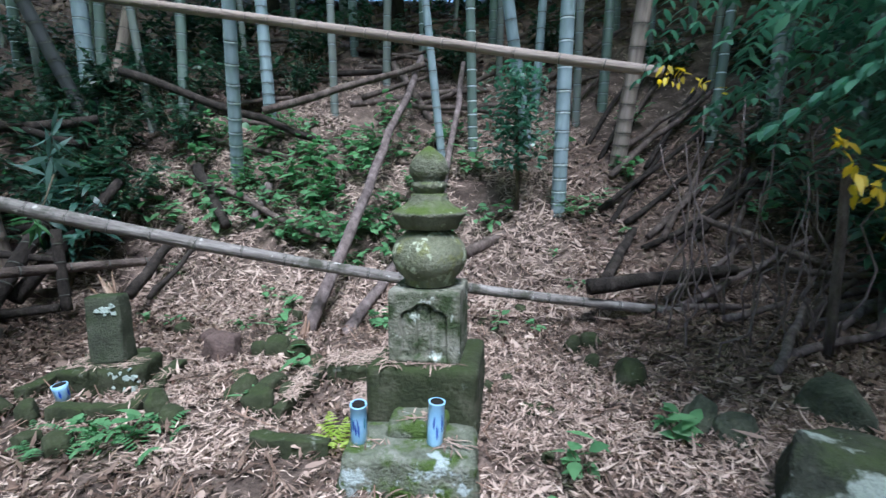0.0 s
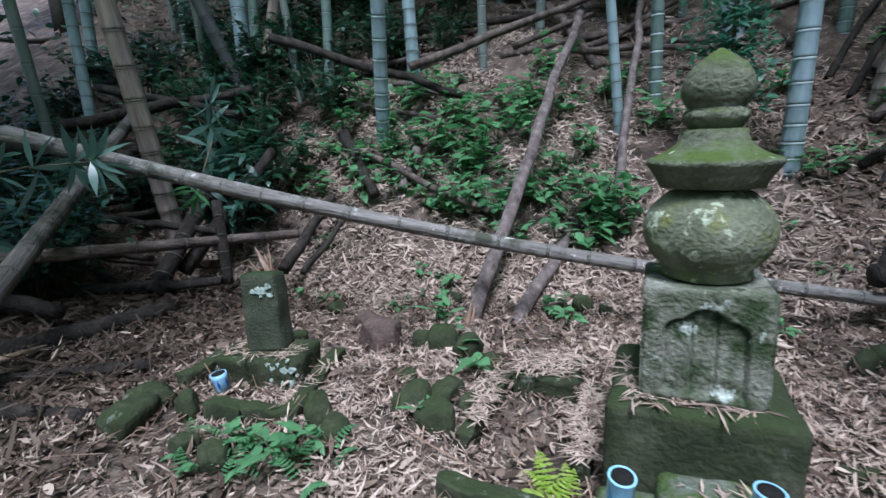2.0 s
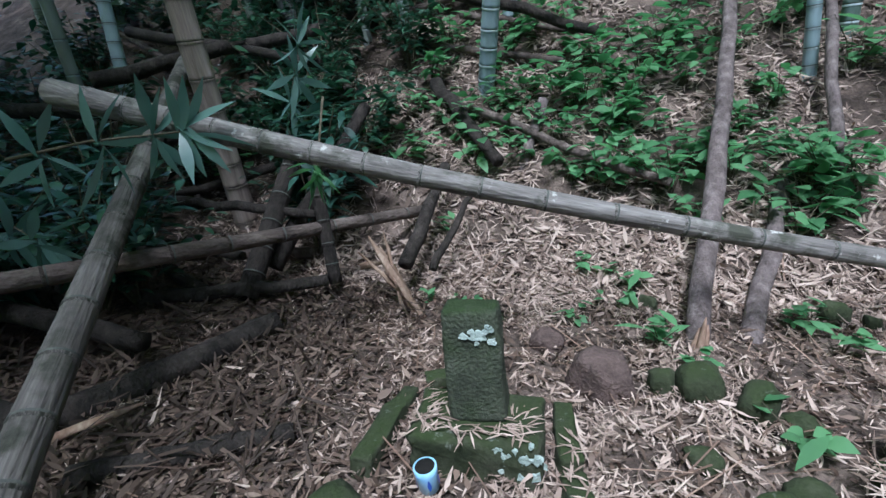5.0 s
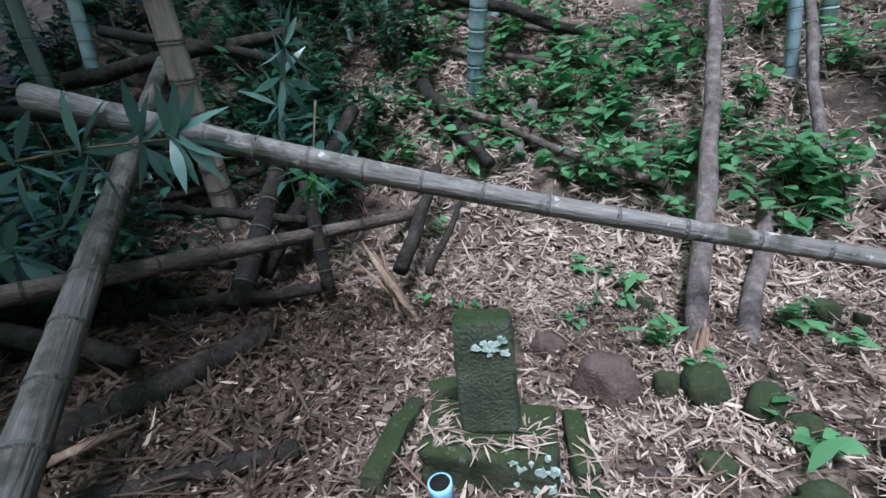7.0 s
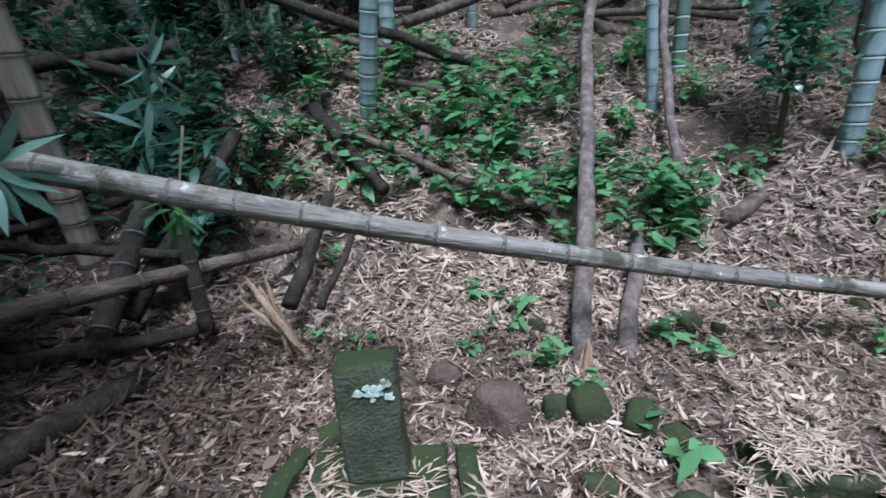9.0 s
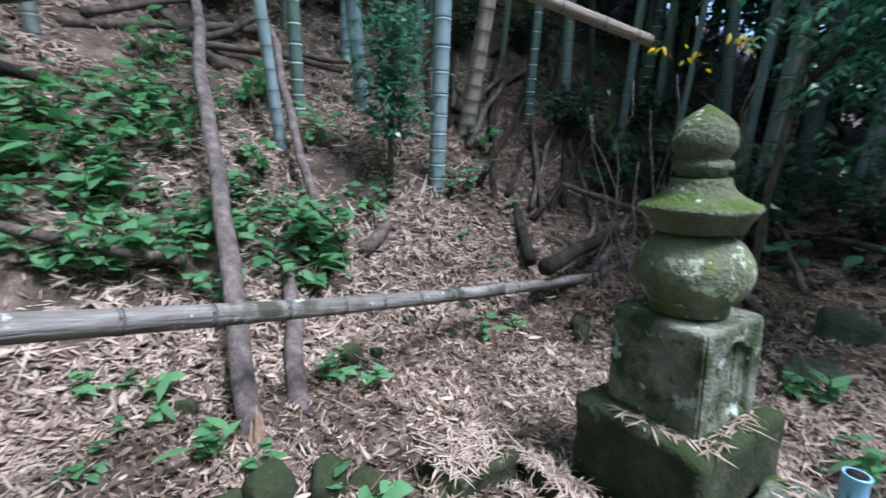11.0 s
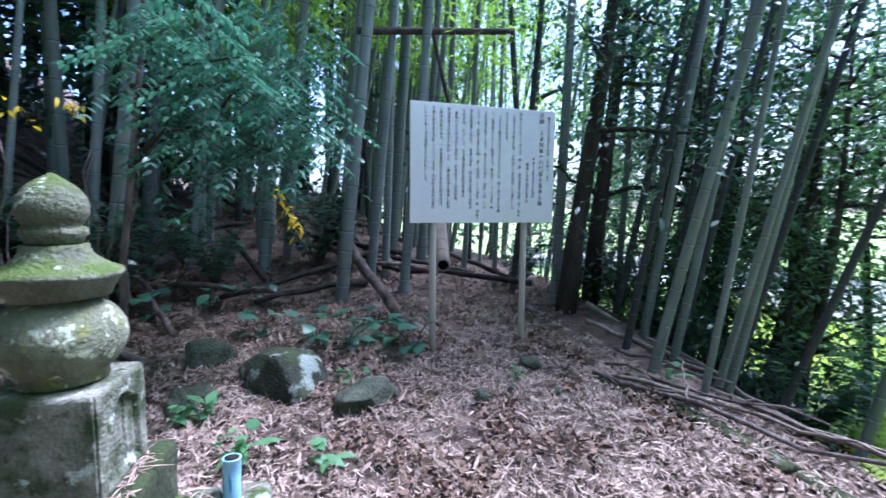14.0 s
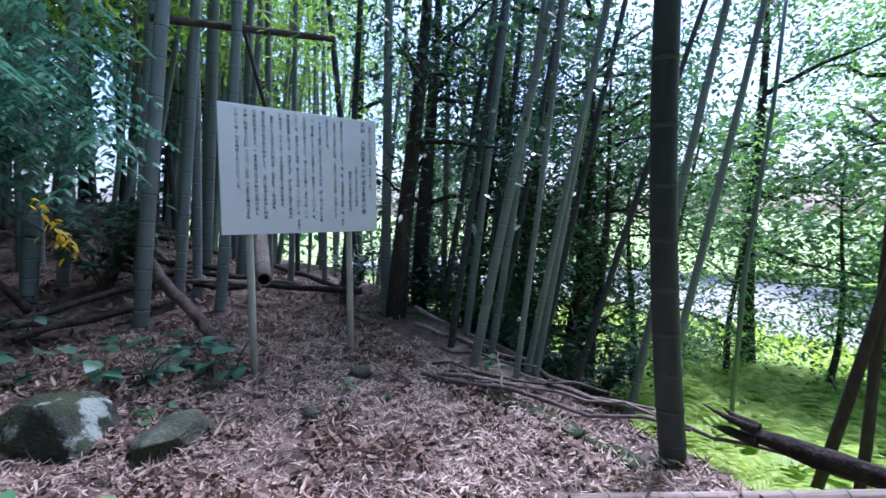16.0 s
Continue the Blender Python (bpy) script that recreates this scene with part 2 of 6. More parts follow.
LEAF_MID = leaf_mat("mid_green_leaf", (0.06, 0.15, 0.065), (0.15, 0.31, 0.14))
LEAF_DARK = leaf_mat("dark_glossy_leaf", (0.014, 0.044, 0.026), (0.05, 0.115, 0.065), 0.3, 0.2, 0.5)
LEAF_TEAL = leaf_mat("blue_green_shade_leaf", (0.03, 0.095, 0.062), (0.10, 0.22, 0.14), 0.3, 0.3, 0.6)
LEAF_LAUREL = leaf_mat("dark_laurel_leaf", (0.018, 0.055, 0.04), (0.055, 0.125, 0.095), 0.28, 0.15, 0.6)
LEAF_SPRAY = leaf_mat("grey_green_leathery_leaf", (0.05, 0.105, 0.085), (0.14, 0.23, 0.20), 0.3, 0.2, 0.6)
# Fresh green raised well up: the sun on the bank ferns is in this colour.
LEAF_FRESH = leaf_mat("sunlit_fresh_leaf", (0.28, 0.38, 0.06), (0.52, 0.62, 0.18), 0.5, 0.55)
LEAF_BAMBOO = leaf_mat("bamboo_leaf", (0.095, 0.18, 0.035), (0.26, 0.39, 0.10), 0.5, 0.6)
LEAF_YELLOW = leaf_mat("yellow_autumn_leaf", (0.5, 0.36, 0.03), (0.72, 0.58, 0.07), 0.5, 0.45)
MAPLE = leaf_mat("broad_canopy_leaf", (0.03, 0.075, 0.03), (0.10, 0.19, 0.075), 0.4, 0.38)
# Brightened copy of MAPLE: sunlight on the crowns is put into the colour.
CANOPY_LIT = leaf_mat("sunlit_canopy_leaf", (0.08, 0.16, 0.045), (0.24, 0.38, 0.11), 0.4, 0.7)
# Leaf litter taken almost to black: deep shade painted as leaf colour.
LITTER_SHADE = mat("shade_dark_leaves", [(0.1, (0.022, 0.015, 0.011)), (0.6, (0.075, 0.05, 0.037)), (0.95, (0.15, 0.105, 0.08))], 2, 0.75, 0.0, island=0.7)
# Pale enough to burn out: the glare of the sunlit field as a colour.
GLARE = mat("white_glare", [(0.2, (0.26, 0.255, 0.23)), (0.8, (0.46, 0.45, 0.42))], 3, 0.95, 0.5, 40)
STEM = mat("thin_brown_stem", [(0.3, (0.06, 0.05, 0.032)), (0.8, (0.15, 0.125, 0.085))], 12, 0.85, 0.3, 60)

# ---- tools for building ----
rng = np.random.default_rng(7)


def smooth(a, b, x):
    t = np.clip((x - a) / (b - a), 0, 1)
    return t * t * (3 - 2 * t)


def lay(x, y):
    """The height of the ground: a level terrace, a hill to the north, a rise to the east, a bank down to a meadow in the south."""
    x, y = np.asarray(x, float), np.asarray(y, float)
    foot = 4.35 + 0.15 * np.sin(x * 0.9) - 0.35 * smooth(0.2, 1.5, x)
    d = np.maximum(y - foot, 0)
    hill = 0.86 * (np.sqrt(d * d + 0.16) - 0.4)
    hill = 9.0 * np.tanh(hill / 9.0)
    east = 0.14 * smooth(1.2, 2.2, x) + 0.20 * np.clip(x - 2.6, 0, 8) * smooth(-2.2, 0.5, y)
    edge = -0.95 - 0.28 * (np.clip(x, -8, 8) + 0.9)
    k = np.maximum(edge - y, 0)
    bank = -2.0 * np.tanh(0.31 * (np.sqrt(k * k + 0.04) - 0.2))
    west = 0.10 * np.clip(-3.2 - x, 0, 8)
    return -0.06 + hill + east + bank + west


def at(x, y, up=0.0):
    return Vector((x, y, float(lay(x, y)) + up))


def mesh_of(name, verts, faces, mats, smooth_faces=True, slots=None):
    me = bpy.data.meshes.new(name)
    me.from_pydata(verts, [], faces)
    for m in mats if isinstance(mats, (list, tuple)) else [mats]:
        me.materials.append(m)
    if slots is not None:
        me.polygons.foreach_set("material_index", slots)
    if smooth_faces:
        me.polygons.foreach_set("use_smooth", [True] * len(me.polygons))
    me.update()
    return me


def thing(name, label, category, where=(0, 0, 0), turn=(0, 0, 0), group="", kind=""):
    ob = new(name)
    ob.matrix_basis = pose(*where, *turn)
    ob.empty_display_size = 0.1
    return tagged(ob, label, category, group, kind)


def part(name, me, parent, label="", m=None):
    ob = new(name, me)
    ob.parent = parent
    if m is not None:
        ob.matrix_basis = m
    if label:
        tagged(ob, label)
    return ob


def solid(name, me, label, category, m=None, group="", kind=""):
    ob = new(name, me)
    if m is not None:
        ob.matrix_basis = m
    return tagged(ob, label, category, group, kind)


def bm_mesh(name, bm, mats, smooth_faces=True):
    me = bpy.data.meshes.new(name)
    bm.to_mesh(me)
    bm.free()
    for m in mats if isinstance(mats, (list, tuple)) else [mats]:
        me.materials.append(m)
    if smooth_faces:
        me.polygons.foreach_set("use_smooth", [True] * len(me.polygons))
    return me


def tube(name, points, radii, mats, sides=10, rough=0.0, caps=True, seed=0):
    """A round limb along points with a radius at each; rough: how uneven its skin is."""
    P = [Vector(p) for p in points]
    verts, faces = [], []
    r = np.random.default_rng(seed)
    side = None
    for i, p in enumerate(P):
        d = (P[min(i + 1, len(P) - 1)] - P[max(i - 1, 0)]).normalized()
        ref = side if side is not None else (Vector((1, 0, 0)) if abs(d.x) < 0.8 else Vector((0, 1, 0)))
        a = (ref - d * ref.dot(d)).normalized()
        side = a
        b = d.cross(a)
        for s in range(sides):
            w = 2 * math.pi * s / sides
            k = radii[i] * (1 + rough * float(r.normal()))
            verts.append(p + (a * math.cos(w) + b * math.sin(w)) * k)
    for i in range(len(P) - 1):
        for s in range(sides):
            t = (s + 1) % sides
            faces.append((i * sides + s, i * sides + t, (i + 1) * sides + t, (i + 1) * sides + s))
    if caps:
        faces.append(tuple(range(sides))[::-1])
        faces.append(tuple((len(P) - 1) * sides + s for s in range(sides)))
    return mesh_of(name, verts, faces, mats)


def culm_mesh(name, length, r0, r1, skin, ring, gap=0.28, bow=0.0, sides=14, hollow=False, seed=0, found=None):
    """A bamboo culm along +z: swollen nodes with a groove, a pale or dark ring at each, slightly bowed."""
    rr = np.random.default_rng(seed)
    rows, slot = [], []
    z, g = 0.0, gap * 0.45
    rows.append((0.0, 0.0))
    marks = []
    while z + g < length - 0.05:
        z += g
        marks.append(z)
        g = min(gap * 1.6, g * 1.09 if g < gap else gap * (1 + 0.12 * rr.normal()))
    if found is not None:
        found.extend(marks)
    prof = [(0.0, 1.0, 0)]
    for q in marks:
        prof += [(q - 0.035, 0.985, 0), (q - 0.012, 1.0, 1), (q - 0.004, 1.045, 1), (q + 0.003, 0.955, 2), (q + 0.010, 1.035, 0), (q + 0.03, 1.0, 0)]
    prof.append((length, 1.0, 0))
    verts, faces, slots = [], [], []
    ph = rr.uniform(0, 6.28)
    for q, k, _ in prof:
        f = q / length
        r = (r0 + (r1 - r0) * f) * k
        ox, oy = bow * length * f * f * math.cos(ph), bow * length * f * f * math.sin(ph)
        for s in range(sides):
            w = 2 * math.pi * s / sides
            verts.append((ox + r * math.cos(w), oy + r * math.sin(w), q))
    for i in range(len(prof) - 1):
        for s in range(sides):
            t = (s + 1) % sides
            faces.append((i * sides + s, i * sides + t, (i + 1) * sides + t, (i + 1) * sides + s))
            slots.append(0 if found is not None and prof[i][2] == 1 else prof[i][2])
    n = len(prof)
    # Each end is sunk, its inside coloured near black for shade.
    for end, row in ((0, 0), (1, n - 1)):
        f = prof[row][0] / length
        c = len(verts)
        inner = 0.74
        deep = 0.12 if end == 0 else -0.12
        r = (r0 + (r1 - r0) * f)
        ox, oy = bow * length * f * f * math.cos(ph), bow * length * f * f * math.sin(ph)
        for s in range(sides):
            w = 2 * math.pi * s / sides
            verts.append((ox + r * inner * math.cos(w), oy + r * inner * math.sin(w), prof[row][0]))
        for s in range(sides):
            w = 2 * math.pi * s / sides
            verts.append((ox + r * inner * math.cos(w), oy + r * inner * math.sin(w), prof[row][0] + deep))
        for s in range(sides):
            t = (s + 1) % sides
            q1 = (row * sides + s, row * sides + t, c + t, c + s)
            q2 = (c + s, c + t, c + sides + t, c + sides + s)
            faces += [q1[::-1], q2[::-1]] if end == 0 else [q1, q2]
            slots += [0, 3]
        cap = tuple(c + sides + s for s in range(sides))
        faces.append(cap[::-1] if end == 0 else cap)
        slots.append(3)
    return mesh_of(name, verts, faces, [skin, ring, RING_DARK, HOLLOW], True, slots)


def along(a, b, spin=0.0):
    """The pose that lays +z from a to b, at a."""
    a, b = Vector(a), Vector(b)
    q = (b - a).to_track_quat("Z", "Y")
    return Matrix.Translation(a) @ q.to_matrix().to_4x4() @ Matrix.Rotation(spin, 4, "Z")


def blades(P, D, U, L, W, widths=(0.3, 1.0, 0.12), bend=0.0, fold=0.12):
    """Leaf blades: bases P, directions D, up sides U, lengths L, widths W. Returns vertices and quads."""
    P, D, U = (np.asarray(v, float) for v in (P, D, U))
    L, W = np.broadcast_to(L, len(P)), np.broadcast_to(W, len(P))
    bend = np.broadcast_to(bend, len(P))
    S = np.cross(D, U)
    S /= np.linalg.norm(S, axis=1, keepdims=True) + 1e-9
    k = len(widths)
    V = np.zeros((len(P), k, 2, 3))
    for i, w in enumerate(widths):
        f = i / (k - 1)
        c = P + D * (L * f)[:, None] - U * (bend * L * f * f)[:, None]
        h = S * (W * w * 0.5)[:, None]
        lift = U * (W * w * fold)[:, None]
        V[:, i, 0], V[:, i, 1] = c - h + lift, c + h + lift
    base = np.arange(len(P))[:, None, None] * (2 * k)
    q = np.array([[2 * i, 2 * i + 1, 2 * i + 3, 2 * i + 2] for i in range(k - 1)])[None]
    return V.reshape(-1, 3), (base + q).reshape(-1, 4)


def rand_dirs(n, up=0.0, spread=1.0, r=rng):
    a = r.uniform(0, 2 * math.pi, n)
    z = np.clip(r.normal(up, spread * 0.4, n), -0.95, 0.95)
    c = np.sqrt(1 - z * z)
    return np.stack([c * np.cos(a), c * np.sin(a), z], 1)


def ups_for(D, r=rng, wild=0.35):
    U = np.array([0, 0, 1.0]) + r.normal(0, wild, D.shape)
    U -= D * (U * D).sum(1, keepdims=True)
    return U / (np.linalg.norm(U, axis=1, keepdims=True) + 1e-9)


def stone_mesh(name, sx, sy, sz, skin, seed=0, rough=0.16, sharp=0.0, sub=3, facets=0):
    """A natural stone, its underside at z = 0: a sphere pulled about by noise; sharp: how far it is squared off."""
    bm = bmesh.new()
    bmesh.ops.create_icosphere(bm, subdivisions=sub, radius=1.0)
    off = Vector((seed * 3.7, seed * 1.3, seed * 2.1))
    rr = np.random.default_rng(seed)
    cuts = [(Vector(rr.normal(0, 1, 3)).normalized(), rr.uniform(0.55, 0.85)) for _ in range(facets)]
    for v in bm.verts:
        p = v.co.copy()
        for n, d in cuts:
            p -= n * max(0.0, p.dot(n) - d)
        if facets:
            p *= 1.2
        if sharp:
            q = Vector([math.copysign(abs(c) ** (1 - 0.7 * sharp), c) for c in p])
            p = q
        n = noise.noise(p * 1.3 + off) * rough * 1.6 + noise.noise(p * 3.4 + off) * rough * 0.6 + noise.noise(p * 8 + off) * rough * 0.18
        p *= 1 + n
        v.co = Vector((p.x * sx, p.y * sy, (p.z + 0.72) * sz / 1.72))
    return bm_mesh(name, bm, skin)


def block_mesh(name, sx, sy, sz, skin, seed=0, bevel=0.03, rough=0.006, cuts=7, taper=0.0):
    """A hewn block, its underside at z = 0: worn, rounded edges and uneven faces."""
    bm = bmesh.new()
    bmesh.ops.create_cube(bm, size=1.0)
    bmesh.ops.scale(bm, vec=(sx, sy, sz), verts=bm.verts)
    bmesh.ops.bevel(bm, geom=bm.edges[:], offset=bevel, segments=3, profile=0.6, affect="EDGES")
    bmesh.ops.subdivide_edges(bm, edges=[e for e in bm.edges if e.calc_length() > min(sx, sy, sz) * 0.35], cuts=cuts, use_grid_fill=True)
    off = Vector((seed * 5.1, seed * 2.3, seed))
    for v in bm.verts:
        p = v.co.copy()
        f = 1 - taper * (p.z / sz + 0.5)
        p.x, p.y = p.x * f, p.y * f
        n = Vector((noise.noise(p * 6 + off), noise.noise(p * 6 + off * 2), noise.noise(p * 6 - off)))
        n += 0.6 * Vector((noise.noise(p * 19 + off), noise.noise(p * 19 + off * 2), noise.noise(p * 19 - off)))
        v.co = p + n * rough * 2 + Vector((0, 0, sz / 2))
    return bm_mesh(name, bm, skin)


def lathe_mesh(name, profile, skin, sides=40, seed=0, rough=0.004, square=0.0):
    """A turned stone from (radius, height) pairs, with uneven skin; square: how far its plan is squared."""
    verts, faces = [], []
    off = Vector((seed * 2.9, seed, seed * 1.7))
    for r, z in profile:
        for s in range(sides):
            w = 2 * math.pi * s / sides
            k = 1.0
            if square:
                k = 1 + square * (1 / max(abs(math.cos(w)), abs(math.sin(w))) - 1)
            p = Vector((r * k * math.cos(w), r * k * math.sin(w), z))
            n = noise.noise(p * 9 + off) + 0.5 * noise.noise(p * 24 + off)
            p.x, p.y = p.x * (1 + n * rough / max(r, 0.02)), p.y * (1 + n * rough / max(r, 0.02))
            p.z += n * rough * 0.6
            verts.append(p)
    n = len(profile)
    for i in range(n - 1):
        for s in range(sides):
            t = (s + 1) % sides
            faces.append((i * sides + s, i * sides + t, (i + 1) * sides + t, (i + 1) * sides + s))
    faces.append(tuple(range(sides))[::-1])
    faces.append(tuple((n - 1) * sides + s for s in range(sides)))
    return mesh_of(name, verts, faces, skin)


def ring_mesh(name, skin):
    """The raised ring at a bamboo node, for a culm of radius 1; its height is in metres."""
    verts, faces = [], []
    rows = [(-0.016, 0.995), (-0.013, 1.012), (-0.005, 1.055), (-0.001, 1.05), (0.001, 0.99)]
    for z, r in rows:
        for s in range(16):
            w = 2 * math.pi * s / 16
            verts.append((r * math.cos(w), r * math.sin(w), z))
    for i in range(len(rows) - 1):
        for s in range(16):
            t = (s + 1) % 16
            faces.append((i * 16 + s, i * 16 + t, (i + 1) * 16 + t, (i + 1) * 16 + s))
    return mesh_of(name, verts, faces, skin)


RINGS = {}


def bamboo(name, label, a, b, r0, r1, skin, ring, gap=0.3, bow=0.0, seed=0, group="", via=None):
    """A single culm from a to b with a ring at each node; via: a point near the middle through which it sags."""
    a, b = Vector(a), Vector(b)
    marks = []
    ln = (b - a).length
    me = culm_mesh(name, ln, r0, r1, skin, ring, gap, bow, 16, True, seed, marks)
    ob = thing(name, label, "bamboo", (0, 0, 0), (0, 0, 0), group)
    ob.matrix_basis = along(a, b, seed)
    v, f = (along(a, b, seed).inverted() @ Vector(via), 0) if via is not None else (Vector((0, 0, ln * 0.5)), 0)
    f = v.z / ln
    for q in me.vertices:
        g = q.co.z / ln
        k = g * (1 - g) / (f * (1 - f))
        q.co.x, q.co.y = q.co.x + v.x * k, q.co.y + v.y * k
    part("culm", me, ob)
    if ring.name not in RINGS:
        RINGS[ring.name] = ring_mesh("node_ring", ring)
    for q in marks:
        g = q / ln
        k = g * (1 - g) / (f * (1 - f))
        r = r0 + (r1 - r0) * g
        part("node_ring", RINGS[ring.name], ob, "", Matrix.Translation((v.x * k, v.y * k, q)) @ Matrix.Diagonal((r, r, 1, 1)))
    return ob

# ---- the ground ----


def bumps(x, y):
    """The small relief of the ground: hollows, trodden humps and heaps of leaves."""
    out = []
    for u, v in zip(x, y):
        p = Vector((u, v, 0))
        out.append(0.035 * noise.noise(p * 1.1) + 0.024 * noise.noise(p * 3.3) + 0.022 * noise.noise(p * 7.9) + 0.010 * noise.noise(p * 17))
    return np.array(out)


near = np.arange(-9, 9.01, 0.075)
gx = np.concatenate([[-1500, -500, -200, -90, -50, -32, -22, -16, -12.5, -10.5], near, [10.5, 12.5, 16, 22, 32, 50, 90, 200, 500, 1500]])
gy = np.concatenate([[-1500, -500, -200, -90, -50, -32, -22, -16, -12.5, -10.5], near, [10.5, 12.5, 16, 22, 32, 50, 90, 200, 500, 1500]])
GX, GY = np.meshgrid(gx, gy, indexing="ij")
GZ = lay(GX, GY)
inside = (np.abs(GX) < 9.1) & (np.abs(GY) < 9.1)
GZ[inside] += bumps(GX[inside], GY[inside])
gv = np.stack([GX, GY, GZ], -1).reshape(-1, 3)
nj = len(gy)
idx = (np.arange(len(gx) - 1)[:, None] * nj + np.arange(nj - 1)[None]).reshape(-1)
gf = np.stack([idx, idx + nj, idx + nj + 1, idx + 1], 1)
mid = gv[gf].mean(1)
edge_line = -0.95 - 0.28 * (np.clip(mid[:, 0], -8, 8) + 0.9)
slots = ((mid[:, 1] < edge_line - 3.2)).astype(int)
ground = solid("ground", mesh_of("ground", gv, gf, [SOIL, GRASS], True, slots), "earth terrace covered with bamboo leaf litter below a hill", "ground", kind="structure")


def scatter(n, x0, x1, y0, y1, keep=None, r=rng):
    x, y = r.uniform(x0, x1, n), r.uniform(y0, y1, n)
    if keep is not None:
        k = keep(x, y)
        x, y = x[k], y[k]
    return x, y


def patchy(x, y, s, t):
    return np.array([noise.noise(Vector((u * s, v * s, 3.3))) > t for u, v in zip(x, y)])


def litter(name, label, x, y, length, width, skin, tilt=0.22, lift=0.012, widths=(0.35, 1.0, 0.12), bend=0.25, heading=None):
    """Dry leaves strewn over the ground, following its slope."""
    n = len(x)
    e = 0.05
    N = np.stack([-(lay(x + e, y) - lay(x - e, y)) / (2 * e), -(lay(x, y + e) - lay(x, y - e)) / (2 * e), np.ones(n)], 1)
    N += rng.normal(0, tilt, (n, 3))
    N /= np.linalg.norm(N, axis=1, keepdims=True)
    a = rng.uniform(0, 2 * math.pi, n) if heading is None else heading
    D = np.stack([np.cos(a), np.sin(a), np.zeros(n)], 1)
    D -= N * (D * N).sum(1, keepdims=True)
    D /= np.linalg.norm(D, axis=1, keepdims=True)
    P = np.stack([x, y, lay(x, y) + rng.uniform(0.0, lift * 2, n) + 0.012], 1)
    P[:, 2] += bumps(x, y)
    L = length * rng.lognormal(0, 0.3, n)
    V, F = blades(P - D * (L * 0.5)[:, None], D, N, L, width * rng.lognormal(0, 0.3, n), widths, rng.normal(0, bend, n))
    return solid(name, mesh_of(name, V, F, skin), label, "leaf litter", kind="stuff")



def fans(x, y, fewest, most, r=rng):
    """Leaves that fell twig by twig: each spot gives a few leaves that spread from one end. Returns spots and headings."""
    n = r.integers(fewest, most + 1, len(x))
    a = np.repeat(r.uniform(0, 2 * math.pi, len(x)), n) + r.normal(0, 0.6, n.sum())
    return np.repeat(x, n) + np.cos(a) * 0.03, np.repeat(y, n) + np.sin(a) * 0.03, a


def open_ground(x, y):
    """Where pale leaves lie: thinned in the west to darken it like shade, with bare dark spots of two sizes."""
    bare = patchy(x, y, 1.7, 0.22) | patchy(x + 40, y, 5.5, 0.30)
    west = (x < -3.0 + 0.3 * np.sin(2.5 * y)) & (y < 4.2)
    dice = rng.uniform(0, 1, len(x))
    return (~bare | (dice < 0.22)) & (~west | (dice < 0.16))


x, y = scatter(105000, -4.2, 3.4, -1.3, 4.7, open_ground)
litter("bamboo_leaf_litter", "pale dry bamboo leaves strewn over the terrace", x, y, 0.044, 0.0068, LITTER, 0.36, 0.014)
x, y = scatter(13500, -4.0, 3.2, -1.2, 4.8, open_ground)
x, y, a = fans(x, y, 4, 7)
litter("fallen_leaf_sprays", "pale dry bamboo leaves fallen in small fans over the terrace", x, y, 0.056, 0.0092, LITTER, 0.40, 0.018, (0.3, 1.0, 0.85, 0.08), 0.35, a)
x, y = scatter(34000, -5.5, 5.0, 4.3, 9.0, lambda x, y: ((x < 1.7 + 0.3 * np.sin(3 * y)) | (rng.uniform(0, 1, len(x)) < 0.35)) & (rng.uniform(0, 1, len(x)) < 1.1 - (y - 4.3) * 0.14) & (patchy(x, y, 1.5, -0.22) | (rng.uniform(0, 1, len(x)) < 0.3)))
litter("hillside_leaf_litter", "pale dry bamboo leaves lying on the hillside", x, y, 0.078, 0.0125, LITTER_HILL, 0.4, 0.02)
x, y = scatter(3600, -4.6, 2.0, 4.4, 8.4, lambda x, y: patchy(x, y, 1.5, -0.1))
x, y, a = fans(x, y, 4, 6)
litter("hillside_leaf_sprays", "pale dry bamboo leaves fallen in fans on the hillside", x, y, 0.095, 0.017, LITTER_HILL, 0.45, 0.03, (0.3, 1.0, 0.85, 0.08), 0.35, a)
x, y = scatter(9000, -11, 9, 8.6, 13.5)
litter("upper_hill_litter", "dull fallen leaves high on the hill", x, y, 0.17, 0.05, LITTER_WEST, 0.4, 0.03)
x, y = scatter(2600, -3.6, 2.6, 0.2, 4.8, open_ground)
litter("culm_sheath_litter", "broad papery bamboo sheaths among the leaves", x, y, 0.075, 0.018, LITTER, 0.45, 0.03, (0.5, 1.0, 0.7, 0.1), bend=0.5)
x, y = scatter(900, -3.4, 2.4, 0.2, 5.2)
litter("twig_litter", "thin broken twigs lying among the dry leaves", x, y, 0.22, 0.006, LITTER_DARK, 0.25, 0.03, (0.9, 1.0, 0.8), 0.1)
x, y = scatter(11000, -1.6, 2.4, -1.0, 1.7, lambda x, y: patchy(x, y, 2.2, 0.08) & (x > -0.3 - rng.uniform(0, 1.6, len(x))))
litter("broad_leaf_litter", "curled brown dead leaves in drifts on the terrace", x, y, 0.045, 0.022, LITTER_DARK, 0.7, 0.03, (0.25, 1.0, 0.85, 0.1), 0.5)
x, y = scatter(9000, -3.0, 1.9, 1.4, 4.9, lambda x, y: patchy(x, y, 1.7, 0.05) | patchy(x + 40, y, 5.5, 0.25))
litter("mixed_leaf_litter", "darker brown leaves in patches among the pale ones", x, y, 0.062, 0.016, LITTER_WEST, 0.4, 0.02)
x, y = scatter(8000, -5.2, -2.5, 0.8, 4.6)
